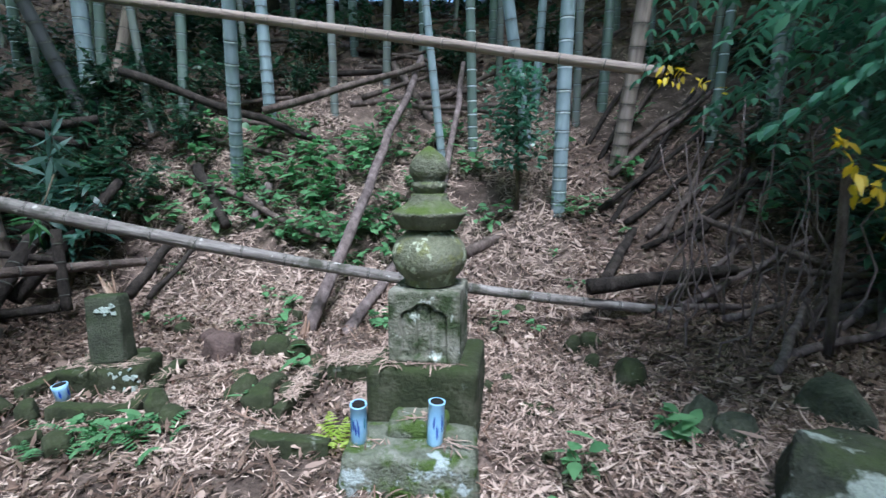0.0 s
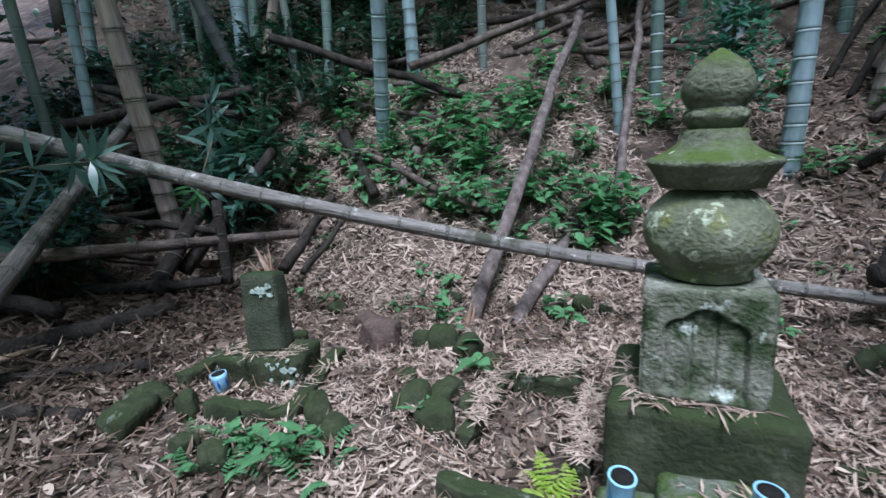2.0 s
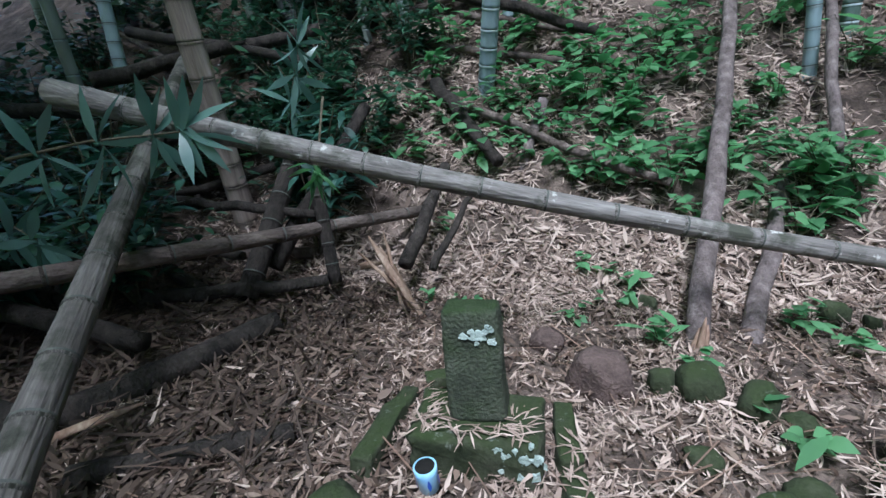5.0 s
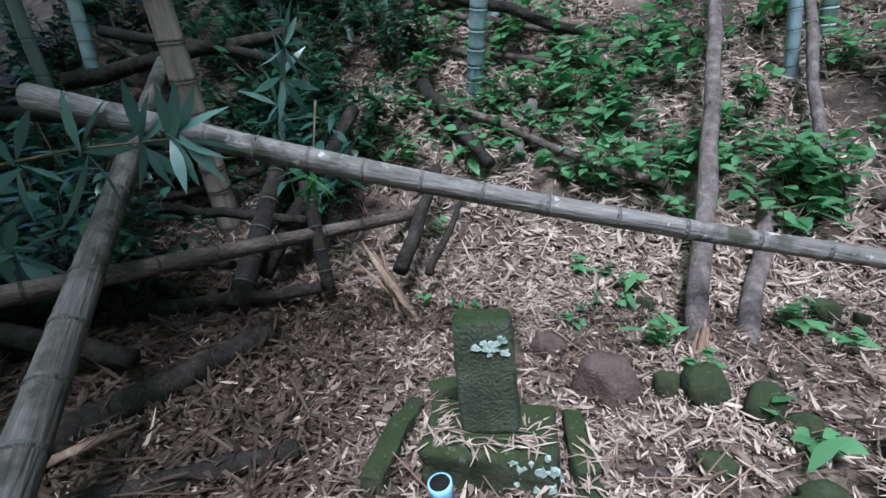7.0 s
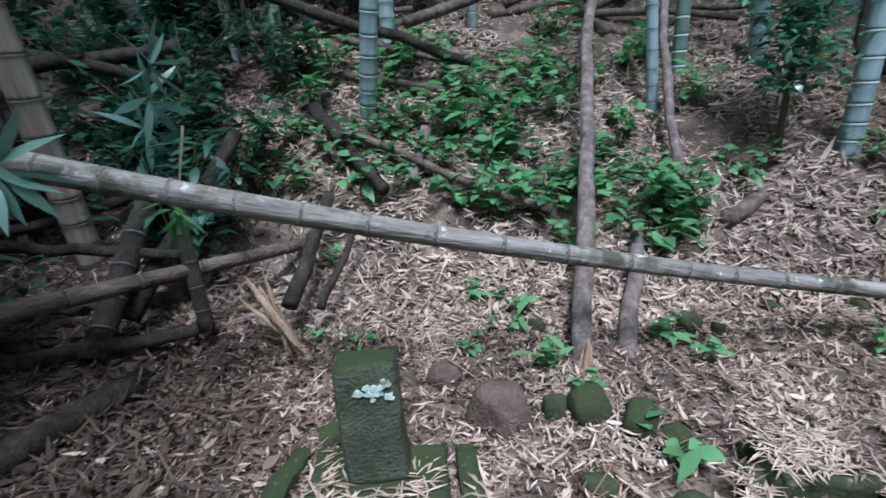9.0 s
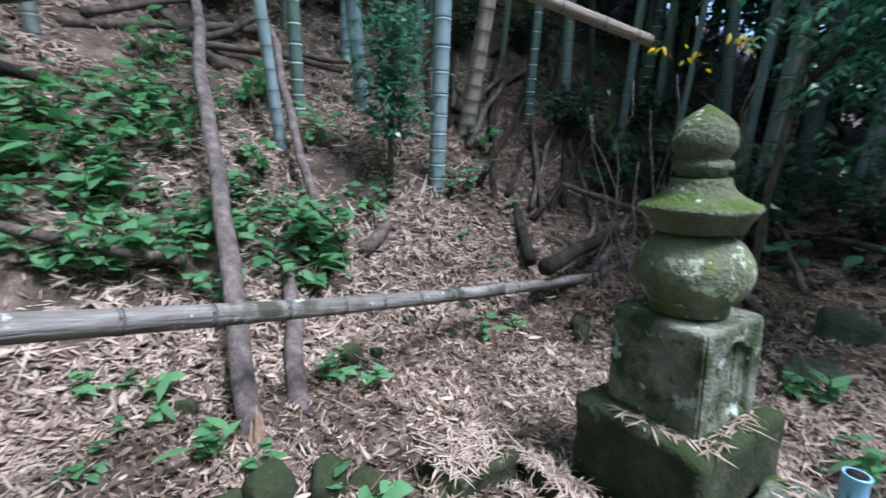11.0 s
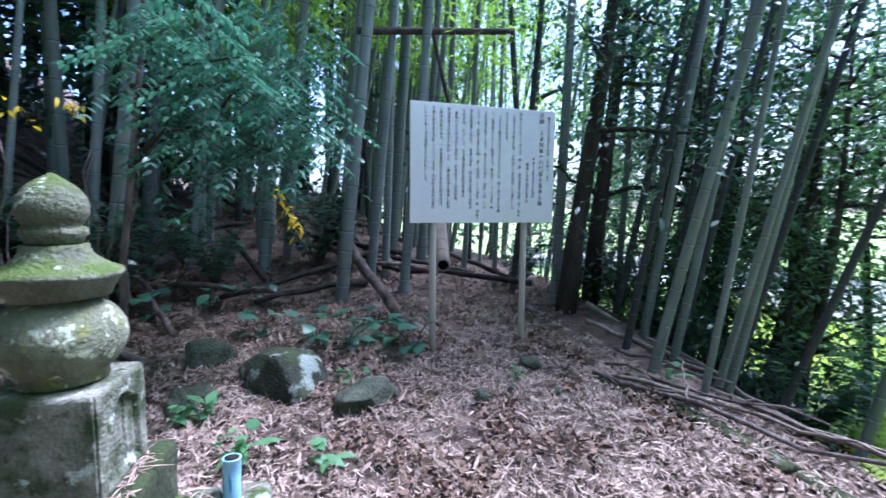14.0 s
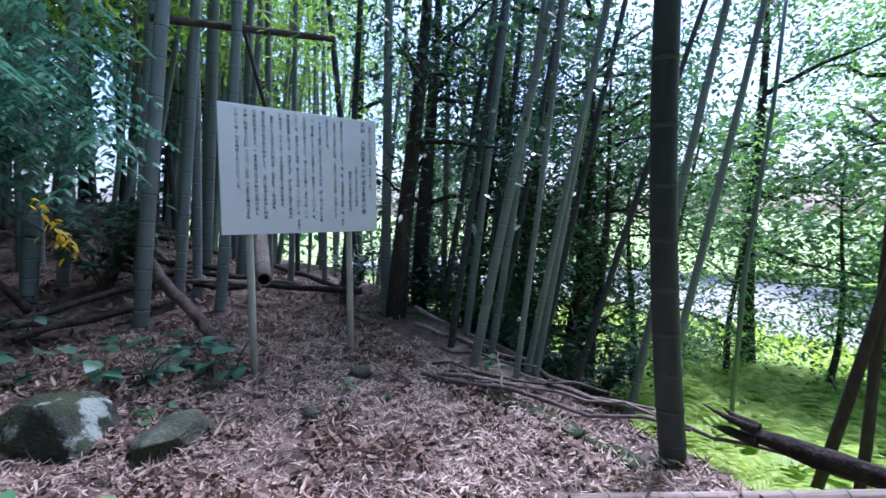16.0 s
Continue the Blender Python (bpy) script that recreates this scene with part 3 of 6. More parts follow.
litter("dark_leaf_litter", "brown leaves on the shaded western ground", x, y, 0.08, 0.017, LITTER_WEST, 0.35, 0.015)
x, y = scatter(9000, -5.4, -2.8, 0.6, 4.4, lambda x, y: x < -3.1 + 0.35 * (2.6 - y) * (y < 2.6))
litter("shaded_west_litter", "leaves between the logs in the west, blackened for deep shade", x, y, 0.08, 0.02, LITTER_SHADE, 0.4, 0.03)

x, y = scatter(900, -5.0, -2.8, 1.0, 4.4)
litter("bark_strips", "dark strips of rotten bamboo strewn in the west", x, y, 0.20, 0.012, LITTER_SHADE, 0.35, 0.05, (0.7, 1.0, 0.6), 0.15)

# ---- the stone pagoda ----
PX, PY, PTURN = -0.080, 2.470, -9.0
pagoda = thing("stone_pagoda", "weathered five-part stone grave pagoda with moss and lichen", "stone pagoda", (PX, PY, 0), (0, 0, PTURN))
part("plinth", block_mesh("plinth", 0.56, 0.53, 0.47, STONE_MOSS, 2, 0.04, 0.0055), pagoda, "dark moss-covered plinth block", pose(0, 0, -0.11))


def niche_body(name, w, h, skin):
    """The body block, with an ogee-headed niche cut into its front face and a ridge down the middle of the niche."""
    nx, nz = 84, 72
    hw, verts, faces = w / 2, [], []
    off = Vector((3.3, 1.2, 7.7))

    def sunk(u, v):
        half = 0.122
        a = abs(u) / half
        if a > 1 or v < 0.022:
            return 0.0
        if a < 0.5:
            head = 0.292 + 0.030 * math.cos(math.pi * a) ** 1.2
        else:
            head = 0.236 + 0.050 * math.sqrt(max(0.0, 1 - ((a - 0.5) / 0.5) ** 2))
        if v > head:
            return 0.0
        edge = min((half - abs(u)) / 0.007, (head - v) / 0.008, (v - 0.022) / 0.02, 1.0)
        panel = 0.0 if u < -0.036 else 0.011 if u < 0.034 else 0.004
        groove = 0.010 if min(abs(u + 0.036), abs(u - 0.034)) < 0.005 else 0.0
        carve = 0.012 * max(0, noise.noise(Vector((u * 34, v * 34, 0.5)))) if v < 0.11 else 0.0
        rim = 0.008 if edge >= 1 and min(half - abs(u), head - v) < 0.014 else 0.0
        return max(0.0, edge) * (0.016 + panel * 0.5 + groove + rim) - carve * 0.7

    rows = []
    for j in range(nz + 1):
        v = h * j / nz
        row = []
        for s in range(4 * nx):
            side, f = divmod(s, nx)
            f = f / nx
            u = (f - 0.5) * w
            p = [Vector((u, -hw, v)), Vector((hw, u, v)), Vector((-u, hw, v)), Vector((-hw, -u, v))][side]
            if side == 0:
                p.y += sunk(u, v)
            corner = min(abs(p.x), abs(p.y)) / hw
            if corner > 0.93:
                p.x, p.y = p.x * (1 - 0.055 * ((corner - 0.93) / 0.07) ** 2), p.y * (1 - 0.055 * ((corner - 0.93) / 0.07) ** 2)
            rim = min(v, h - v) / 0.02
            if rim < 1:
                p.x, p.y = p.x * (1 - 0.04 * (1 - rim) ** 2), p.y * (1 - 0.04 * (1 - rim) ** 2)
            n = noise.noise(p * 9 + off) + 0.5 * noise.noise(p * 27 + off)
            p += Vector((p.x, p.y, 0)).normalized() * n * 0.0026
            row.append(len(verts))
            verts.append(p)
        rows.append(row)
    k = 4 * nx
    for j in range(nz):
        for s in range(k):
            t = (s + 1) % k
            faces.append((rows[j][s], rows[j][t], rows[j + 1][t], rows[j + 1][s]))
    faces.append(tuple(rows[0])[::-1])
    faces.append(tuple(rows[-1]))
    return mesh_of(name, verts, faces, skin)


part("body", niche_body("body", 0.37, 0.38, STONE_BODY), pagoda, "square pale stone body with an arched niche", pose(0, 0, 0.355))
globe_prof = [(0.10, 0.0), (0.135, 0.012)] + [(0.197 * math.sin(a), 0.152 - 0.152 * math.cos(a)) for a in np.linspace(0.75, 2.36, 16)] + [(0.125, 0.272), (0.10, 0.285)]
part("globe", lathe_mesh("globe", globe_prof, STONE_GLOBE, 48, 4, 0.004), pagoda, "round globe stone spotted with yellow-green lichen", pose(0, 0, 0.732) @ Matrix.Diagonal((1, 1, 1.06, 1)))
roof_prof = [(0.12, 0.0), (0.152, 0.004), (0.165, 0.035), (0.188, 0.07), (0.196, 0.082), (0.19, 0.094), (0.165, 0.104), (0.135, 0.122), (0.108, 0.147), (0.098, 0.166), (0.095, 0.185), (0.06, 0.186)]
part("roof", lathe_mesh("roof", roof_prof, STONE_ROOF, 48, 9, 0.006, 0.07), pagoda, "mossy bead-shaped roof stone", pose(0, 0, 1.034))
tip_prof = [(0.06, 0.0), (0.078, 0.005), (0.083, 0.02), (0.096, 0.035), (0.094, 0.055), (0.078, 0.066), (0.088, 0.078), (0.102, 0.105), (0.103, 0.135), (0.094, 0.165), (0.074, 0.195), (0.047, 0.218), (0.022, 0.236), (0.006, 0.246)]
part("finial", lathe_mesh("finial", tip_prof, STONE_ROOF, 40, 12, 0.003), pagoda, "moss-green jewel-shaped finial", pose(0, 0, 1.218))



def resting_leaves(name, label, n, spots, skin=LITTER, seed=1):
    """Dry leaves lying on top of a stone: spots are (x, y, z, spread x, spread y)."""
    r = np.random.default_rng(seed)
    s = np.array(spots)[r.integers(0, len(spots), n)]
    P = np.stack([s[:, 0] + r.uniform(-1, 1, n) * s[:, 3], s[:, 1] + r.uniform(-1, 1, n) * s[:, 4], s[:, 2] + r.uniform(0.004, 0.012, n)], 1)
    a = r.uniform(0, 6.28, n)
    D = np.stack([np.cos(a), np.sin(a), r.normal(0, 0.06, n)], 1)
    V, F = blades(P, D, ups_for(D, r, 0.15), 0.065 * r.lognormal(0, 0.3, n), 0.009, (0.35, 1.0, 0.12), 0.05)
    return solid(name, mesh_of(name, V, F, skin), label, "leaf litter", kind="stuff")


resting_leaves("plinth_leaves", "dry bamboo leaves lying on the plinth around the pagoda body", 190, [(-0.30, 2.42, 0.358, 0.02, 0.16), (-0.12, 2.27, 0.358, 0.2, 0.02), (-0.02, 2.70, 0.358, 0.16, 0.02)], LITTER, 3)
resting_leaves("step_leaves", "dry leaves lying on the offering step", 60, [(-0.3, 1.95, 0.122, 0.08, 0.05), (0.03, 1.93, 0.122, 0.08, 0.04), (-0.1, 2.05, 0.195, 0.1, 0.05)], LITTER, 4)
resting_leaves("tomb_base_leaves", "dry leaves lying on the small grave's base", 150, [(-2.22, 2.84, 0.116, 0.2, 0.03), (-2.38, 2.95, 0.116, 0.04, 0.1), (-2.04, 2.92, 0.116, 0.04, 0.08), (-1.83, 2.75, 0.028, 0.03, 0.25)], LITTER, 5)
step = thing("offering_step", "two-tier mossy stone offering step with white lichen", "stone step", (-0.15, 1.98, -0.1), (0, 0, -4))
part("lower_slab", block_mesh("lower_slab", 0.62, 0.36, 0.225, STONE_STEP, 5, 0.035, 0.009, taper=0.06), step)
part("upper_block", block_mesh("upper_block", 0.28, 0.18, 0.085, STONE_STEP, 8, 0.03, 0.009), step, "", pose(0.02, 0.1, 0.205))


def flower_vase(where, turn, r, h, paint):
    """A ceramic grave vase: tube with a lip, a black disc for the shade in its mouth, and brushed leaves."""
    v = thing("flower_vase", "pale blue ceramic grave vase with cobalt brushwork, empty", "vase", where, turn, "grave vases")
    prof = [(r * 0.9, 0.0), (r * 0.97, 0.006), (r, h * 0.3), (r, h * 0.62), (r * 1.0, h - 0.008), (r * 1.06, h - 0.004), (r * 1.04, h), (r * 0.86, h - 0.001), (r * 0.82, h - 0.01)]
    part("body", lathe_mesh("vase_body", prof, CERAMIC, 28, 1, 0.0004), v)
    # A flat near-black disc closes the mouth in place of its inner shade.
    part("mouth_shade", lathe_mesh("vase_mouth_shade", [(r * 0.80, h - 0.06), (r * 0.81, h + 0.0005)], HOLLOW, 24, 1, 0.0), v, "black disc for the shade inside the vase")
    rr = np.random.default_rng(paint)
    for k in range(11):
        a, z0, ln = rr.uniform(0, 6.28), rr.uniform(0.03, h * 0.45), rr.uniform(0.05, 0.10)
        verts, faces = [], []
        sway = rr.normal(0, 0.35)
        for i in range(7):
            f = i / 6
            wd = 0.24 * math.sin(math.pi * min(1, f * 0.9 + 0.08)) + 0.02
            zz = min(z0 + ln * f, h - 0.02)
            for sgn in (-1, 1):
                b = a + sway * f * f + sgn * wd * 0.5
                verts.append(((r + 0.0016) * math.cos(b), (r + 0.0016) * math.sin(b), zz))
        for i in range(6):
            faces.append((2 * i, 2 * i + 1, 2 * i + 3, 2 * i + 2))
        part("brushstroke", mesh_of("brushstroke", verts, faces, COBALT if k % 3 else TEALPAINT), v, "painted leaf")
    return v


flower_vase((-0.045, 1.945, 0.128), (2, 3, 20), 0.036, 0.20, 3)
flower_vase((-0.385, 1.97, 0.125), (4, -9, 80), 0.036, 0.195, 5)

# ---- the smaller grave to the west ----
tomb = thing("tombstone", "small leaning mossy tombstone with a white lichen patch", "tombstone", (-2.205, 2.972, 0.10), (-4, -3.0, 5))
part("shaft", block_mesh("shaft", 0.222, 0.155, 0.455, TOMB, 21, 0.026, 0.004, taper=0.04), tomb)


def lichen_patch(parent, cx, cz, y, sx, sz, seed):
    """A thin crust of lichen with a ragged edge, standing just proud of the face."""
    rr = np.random.default_rng(seed)
    for k in range(14):
        a = 11
        ux, uz = cx + rr.normal(0, sx * 0.45), cz + rr.normal(0, sz * 0.4)
        r0 = rr.uniform(0.10, 0.38)
        ring = [(ux + sx * 0.5 * r0 * (1 + 0.35 * rr.normal()) * math.cos(2 * math.pi * i / a), y - 0.003 - 0.0001 * k, uz + sz * 0.5 * r0 * (1 + 0.35 * rr.normal()) * math.sin(2 * math.pi * i / a)) for i in range(a)]
        ring2 = [(p[0], y + 0.02, p[2]) for p in ring]
        faces = [tuple(range(a))] + [(i, a + i, a + (i + 1) % a, (i + 1) % a) for i in range(a)]
        part("lichen_patch", mesh_of("lichen_patch", ring + ring2, faces, LICHEN, False), parent, "crust of pale lichen")


lichen_patch(tomb, 0.045, 0.355, -0.080, 0.085, 0.065, 4)
tbase = thing("tomb_base", "low mossy base slab under the tombstone, white lichen on its corner", "stone base", (-2.205, 2.945, -0.12), (0, 0, 3))
part("slab", block_mesh("tomb_slab", 0.50, 0.31, 0.235, STONE_MOSS, 31, 0.03, 0.010), tbase)
lichen_patch(tbase, 0.185, 0.17, -0.160, 0.10, 0.10, 8)
lichen_patch(tbase, 0.10, 0.205, -0.158, 0.05, 0.03, 9)

kerb = thing("grave_kerb", "mossy stone kerb framing the small grave", "kerb", (0, 0, -0.19))
for (ax, ay), (bx, by) in (((-2.24, 2.50), (-2.03, 2.495)), ((-2.02, 2.495), (-1.82, 2.51)), ((-1.80, 2.47), (-1.845, 2.84)), ((-1.85, 2.86), (-1.90, 3.22)), ((-2.62, 2.7), (-2.58, 3.2)), ((-2.55, 3.3), (-2.25, 3.42))):
    ln = math.hypot(bx - ax, by - ay)
    part("kerb_stone", block_mesh("kerb_stone", ln, 0.085, 0.215, STONE_MOSS, int(ax * 100 + ay * 37), 0.014, 0.011, 5), kerb, "", pose((ax + bx) / 2, (ay + by) / 2, 0, 0, 0, math.degrees(math.atan2(by - ay, bx - ax))))
cup = thing("cup", "small blue and white ceramic cup half sunk in leaves", "cup", (-2.335, 2.70, -0.04), (6, -5, 0))
part("body", lathe_mesh("cup_body", [(0.03, 0), (0.036, 0.005), (0.041, 0.08), (0.043, 0.105), (0.037, 0.105)], CERAMIC, 24, 2, 0.0004), cup)
# The cup's shaded mouth is a black disc too.
part("mouth_shade", lathe_mesh("cup_mouth_shade", [(0.034, 0.05), (0.036, 0.1055)], HOLLOW, 20, 2, 0.0), cup, "black disc for the shade inside the cup")
for k in range(5):
    a = k * 1.3
    vs = [((0.043) * math.cos(a + s * 0.14 * w), 0.043 * math.sin(a + s * 0.14 * w), 0.03 + 0.012 * i) for i, w in enumerate((0.3, 1, 1.2, 0.8, 0.2)) for s in (-1, 1)]
    part("brushstroke", mesh_of("brushstroke", vs, [(2 * i, 2 * i + 1, 2 * i + 3, 2 * i + 2) for i in range(4)], COBALT), cup)

kerb2 = thing("plot_kerb", "sunken mossy kerb of an empty plot beside the pagoda", "kerb", (0, 0, -0.15))
for (ax, ay), (bx, by) in (((-0.95, 2.48), (-0.83, 3.08)), ((-0.47, 2.36), (-0.44, 2.66)), ((-0.44, 2.67), (-0.40, 2.97)), ((-0.98, 2.2), (-0.56, 2.12))):
    ln = math.hypot(bx - ax, by - ay)
    part("kerb_stone", block_mesh("kerb_stone", ln, 0.07, 0.19, STONE_MOSS, int(ax * 90 + ay * 41), 0.014, 0.011, 5), kerb2, "", pose((ax + bx) / 2, (ay + by) / 2, 0, 0, 0, math.degrees(math.atan2(by - ay, bx - ax))))

solid("plot_slab", block_mesh("plot_slab", 0.33, 0.27, 0.22, STONE_MOSS, 77, 0.025, 0.012), "low mossy stone slab strewn with dry leaves", "stone slab", pose(-0.615, 3.075, -0.145, 2, -2, -7))
resting_leaves("slab_leaves", "dry leaves heaped on the slab and kerb of the empty plot", 900, [(-0.64, 3.07, 0.082, 0.15, 0.12), (-0.62, 3.08, 0.09, 0.14, 0.11), (-0.46, 2.52, 0.045, 0.04, 0.15), (-0.43, 2.82, 0.045, 0.04, 0.15), (-0.89, 2.78, 0.044, 0.04, 0.25)], LITTER, 6)

# ---- loose stones ----
STONES = [(-1.09, 2.60, 0.09, 0.16), (-0.96, 2.76, 0.07, 0.11), (-1.53, 2.46, 0.09, 0.12), (-1.92, 2.17, 0.08, 0.12), (-2.14, 2.22, 0.07, 0.08), (-2.60, 2.5, 0.12, 0.14),
          (-2.57, 2.34, 0.13, 0.14), (-2.37, 2.5, 0.07, 0.12), (-1.30, 3.50, 0.10, 0.16), (-1.11, 3.37, 0.09, 0.17), (-0.95, 3.29, 0.10, 0.09), (-1.39, 3.02, 0.07, 0.08),
          (-1.27, 2.76, 0.10, 0.15), (-1.12, 2.85, 0.10, 0.13), (-1.67, 2.56, 0.08, 0.15), (-1.46, 3.53, 0.07, 0.12), (-0.42, 4.42, 0.09, 0.11), (-0.25, 4.35, 0.06, 0.09),
          (-1.42, 4.35, 0.06, 0.12), (-1.2, 4.15, 0.04, 0.08), (-2.35, 4.05, 0.08, 0.1), (1.25, 3.06, 0.14, 0.14), (1.06, 3.22, 0.06, 0.12), (1.20, 3.72, 0.08, 0.12), (1.02, 3.6, 0.07, 0.13),
          (0.42, 3.0, 0.05, 0.06), (0.28, 2.9, 0.05, 0.06), (0.5, 2.1, 0.035, 0.07), (0.35, 4.3, 0.06, 0.07), (0.75, 4.55, 0.07, 0.08), (0.2, 4.6, 0.06, 0.08), (0.95, 0.35, 0.08, 0.09), (1.48, -0.36, 0.1, 0.08),
          (0.9, -0.25, 0.06, 0.06), (1.05, 0.05, 0.05, 0.06), (0.55, 2.62, 0.1, 0.05)]
for k, (sx, sy, r, h) in enumerate(STONES):
    skin = STONE_MOSS if k not in (31, 32, 33, 34) else ROCK
    solid("mossy_stone", stone_mesh("mossy_stone", r * 0.92, r * 0.74, h * 1.12, skin, k + 1, 0.13, 0.25, 3, 6), "small rounded stone covered in moss among dry leaves", "stone", Matrix.Translation(at(sx, sy, -h * 0.22)) @ pose(0, 0, 0, 0, 0, k * 47), "mossy stones")
solid("reddish_stone", stone_mesh("reddish_stone", 0.15, 0.12, 0.22, REDSTONE, 51, 0.12, 0.2, 3, 10), "reddish brown angular stone half buried in leaves", "stone", Matrix.Translation(at(-1.73, 3.47, -0.05)))
solid("reddish_stone", stone_mesh("reddish_stone", 0.09, 0.08, 0.12, REDSTONE, 53, 0.2, 0.4), "small reddish brown stone in dry leaves", "stone", Matrix.Translation(at(-2.0, 3.85, -0.03)))
boulder = thing("boulder", "dark boulder with a broad white lichen face", "boulder", tuple(at(1.62, 1.72, -0.12)), (0, 0, 20))
part("stone", stone_mesh("boulder_stone", 0.34, 0.27, 0.42, BOULDER, 64, 0.11, 0.2, 4, 12), boulder)
for bx, by, sx, sy, h, tilt, k in ((1.34, 2.40, 0.13, 0.08, 0.30, 12, 71), (1.53, 2.27, 0.17, 0.10, 0.24, -14, 72), (1.98, 2.27, 0.19, 0.12, 0.36, 8, 73), (1.14, 1.15, 0.22, 0.17, 0.27, 5, 74), (2.3, 1.0, 0.24, 0.18, 0.20, 0, 76)):
    solid("rock", stone_mesh("rock", sx, sy, h * 0.85, ROCK, k, 0.11, 0.2, 4, 11), "grey-green angular rock standing in leaf litter", "rock", Matrix.Translation(at(bx, by, -0.07)) @ pose(0, 0, 0, tilt, tilt * 0.5, k * 31), "rocks beside the path")

# ---- fallen and leaning bamboo ----


def pole(name, label, a, b, r0, r1, skin, ring=None, gap=0.3, bow=0.0, seed=0, group="", via=None):
    return bamboo(name, label, a, b, r0, r1, skin, ring or RING_DARK, gap, 0.0, seed, group, via)


pole("fallen_bamboo_rail", "long grey fallen bamboo culm lying across the plot", (-4.1, 3.05, 1.42), (2.2, 4.16, 0.10), 0.058, 0.042, CULM_GREY, CULM_GREY, 0.33, 0.0, 1, "", (-1.2, 3.93, 0.60))
pole("hanging_bamboo_rail", "long pale dead bamboo culm hanging across the hillside", (-4.4, 5.88, 3.5), (1.58, 3.53, 2.06), 0.052, 0.040, CULM_TAN, CULM_TAN, 0.3, 0.0, 2)
pole("crossed_bamboo_pole", "split grey bamboo pole leaning across the western side", (-2.95, 1.40, -0.05), (-5.35, 5.2, 1.78), 0.068, 0.06, CULM_OLD, CULM_OLD, 0.33, 0.0, 3)
split = bpy.data.objects["crossed_bamboo_pole"]
side = split.matrix_basis.inverted().to_3x3() @ Vector((0.75, -0.15, -0.6))
turn0 = math.atan2(side.y, side.x)
sv, sf = [], []
for i in range(15):
    z, w = 0.15 + 0.13 * i, 0.30 * math.sin(math.pi * (i + 0.4) / 15) + 0.05 * math.sin(i * 2.3)
    for g in (-1, 1):
        sv.append((0.0645 * math.cos(turn0 + g * w), 0.0645 * math.sin(turn0 + g * w), z))
for i in range(14):
    sf.append((2 * i, 2 * i + 1, 2 * i + 3, 2 * i + 2))
# The gap is a flat strip, its shade given by the dark colour.
part("split", mesh_of("split", sv, sf, HOLLOW), split, "long split in the culm, a dark strip for its shade")
pole("low_bamboo_log", "dark fallen bamboo lying level near the ground", (-4.9, 1.9, 0.66), (-3.1, 5.05, 0.44), 0.055, 0.045, DEADWOOD, DEADWOOD, 0.35, 0.0, 4)
pole("dead_bamboo_culm", "tan dead bamboo culm standing askew", (-4.85, 5.05, 0.2), (-4.74, 4.2, 4.4), 0.105, 0.085, CULM_TAN, CULM_TAN, 0.34, 0.0, 5)


def stick(name, label, pts, radii, skin=STICK, seed=0, rough=0.05, category="stick", group=""):
    return solid(name, tube(name, pts, radii, skin, 12, rough, True, seed), label, category, None, group)


def sway(a, b, n=9, amp=0.03, seed=0):
    r = np.random.default_rng(seed)
    a, b = Vector(a), Vector(b)
    return [a.lerp(b, i / (n - 1)) + Vector(r.normal(0, amp * min(1, (a - b).length / 2), 3)) * (0 if i in (0, n - 1) else 1) for i in range(n)]


stick("leaning_pole", "long grey-brown pole with a splintered foot leaning uphill", sway((-1.22, 3.92, -0.1), (-0.36, 7.55, 3.2), 14, 0.012, 1), np.linspace(0.062, 0.045, 14))
for k, (dx, dy, ln) in enumerate(((0.0, 0.0, 0.17), (0.028, 0.015, 0.12), (-0.03, 0.02, 0.10))):
    stick("broken_splinter", "pale splintered wood at the foot of a pole", sway((-1.23 + dx, 3.86 + dy, -0.08), (-1.20 + dx * 0.6, 3.92 + dy, ln - 0.03), 5, 0.006, 2 + k), [0.018, 0.02, 0.017, 0.012, 0.003], SPLINTER, 2 + k, 0.15, "splinter", "splinters at the pole")
stick("leaning_stake", "short grey broken stake leaning against the fallen bamboo", sway((-0.94, 4.06, -0.15), (-0.25, 5.8, 0.83), 9, 0.006, 3), np.linspace(0.062, 0.04, 9))
pole("broken_bamboo_tube", "broken dark bamboo tube with an open hollow end", (-0.62, 5.62, 0.64), (-0.02, 6.6, 1.42), 0.075, 0.07, DEADWOOD, DEADWOOD, 0.4, 0.0, 6)
stick("thin_dead_pole", "thin grey dead pole leaning on the hillside", sway((-0.12, 5.35, 0.62), (0.28, 7.38, 3.07), 8, 0.015, 4), np.linspace(0.045, 0.035, 8))
stick("short_stake", "short cut stake standing on the slope", sway((-2.36, 5.45, 0.6), (-2.18, 5.82, 1.27), 5, 0.01, 5), np.linspace(0.05, 0.045, 5))
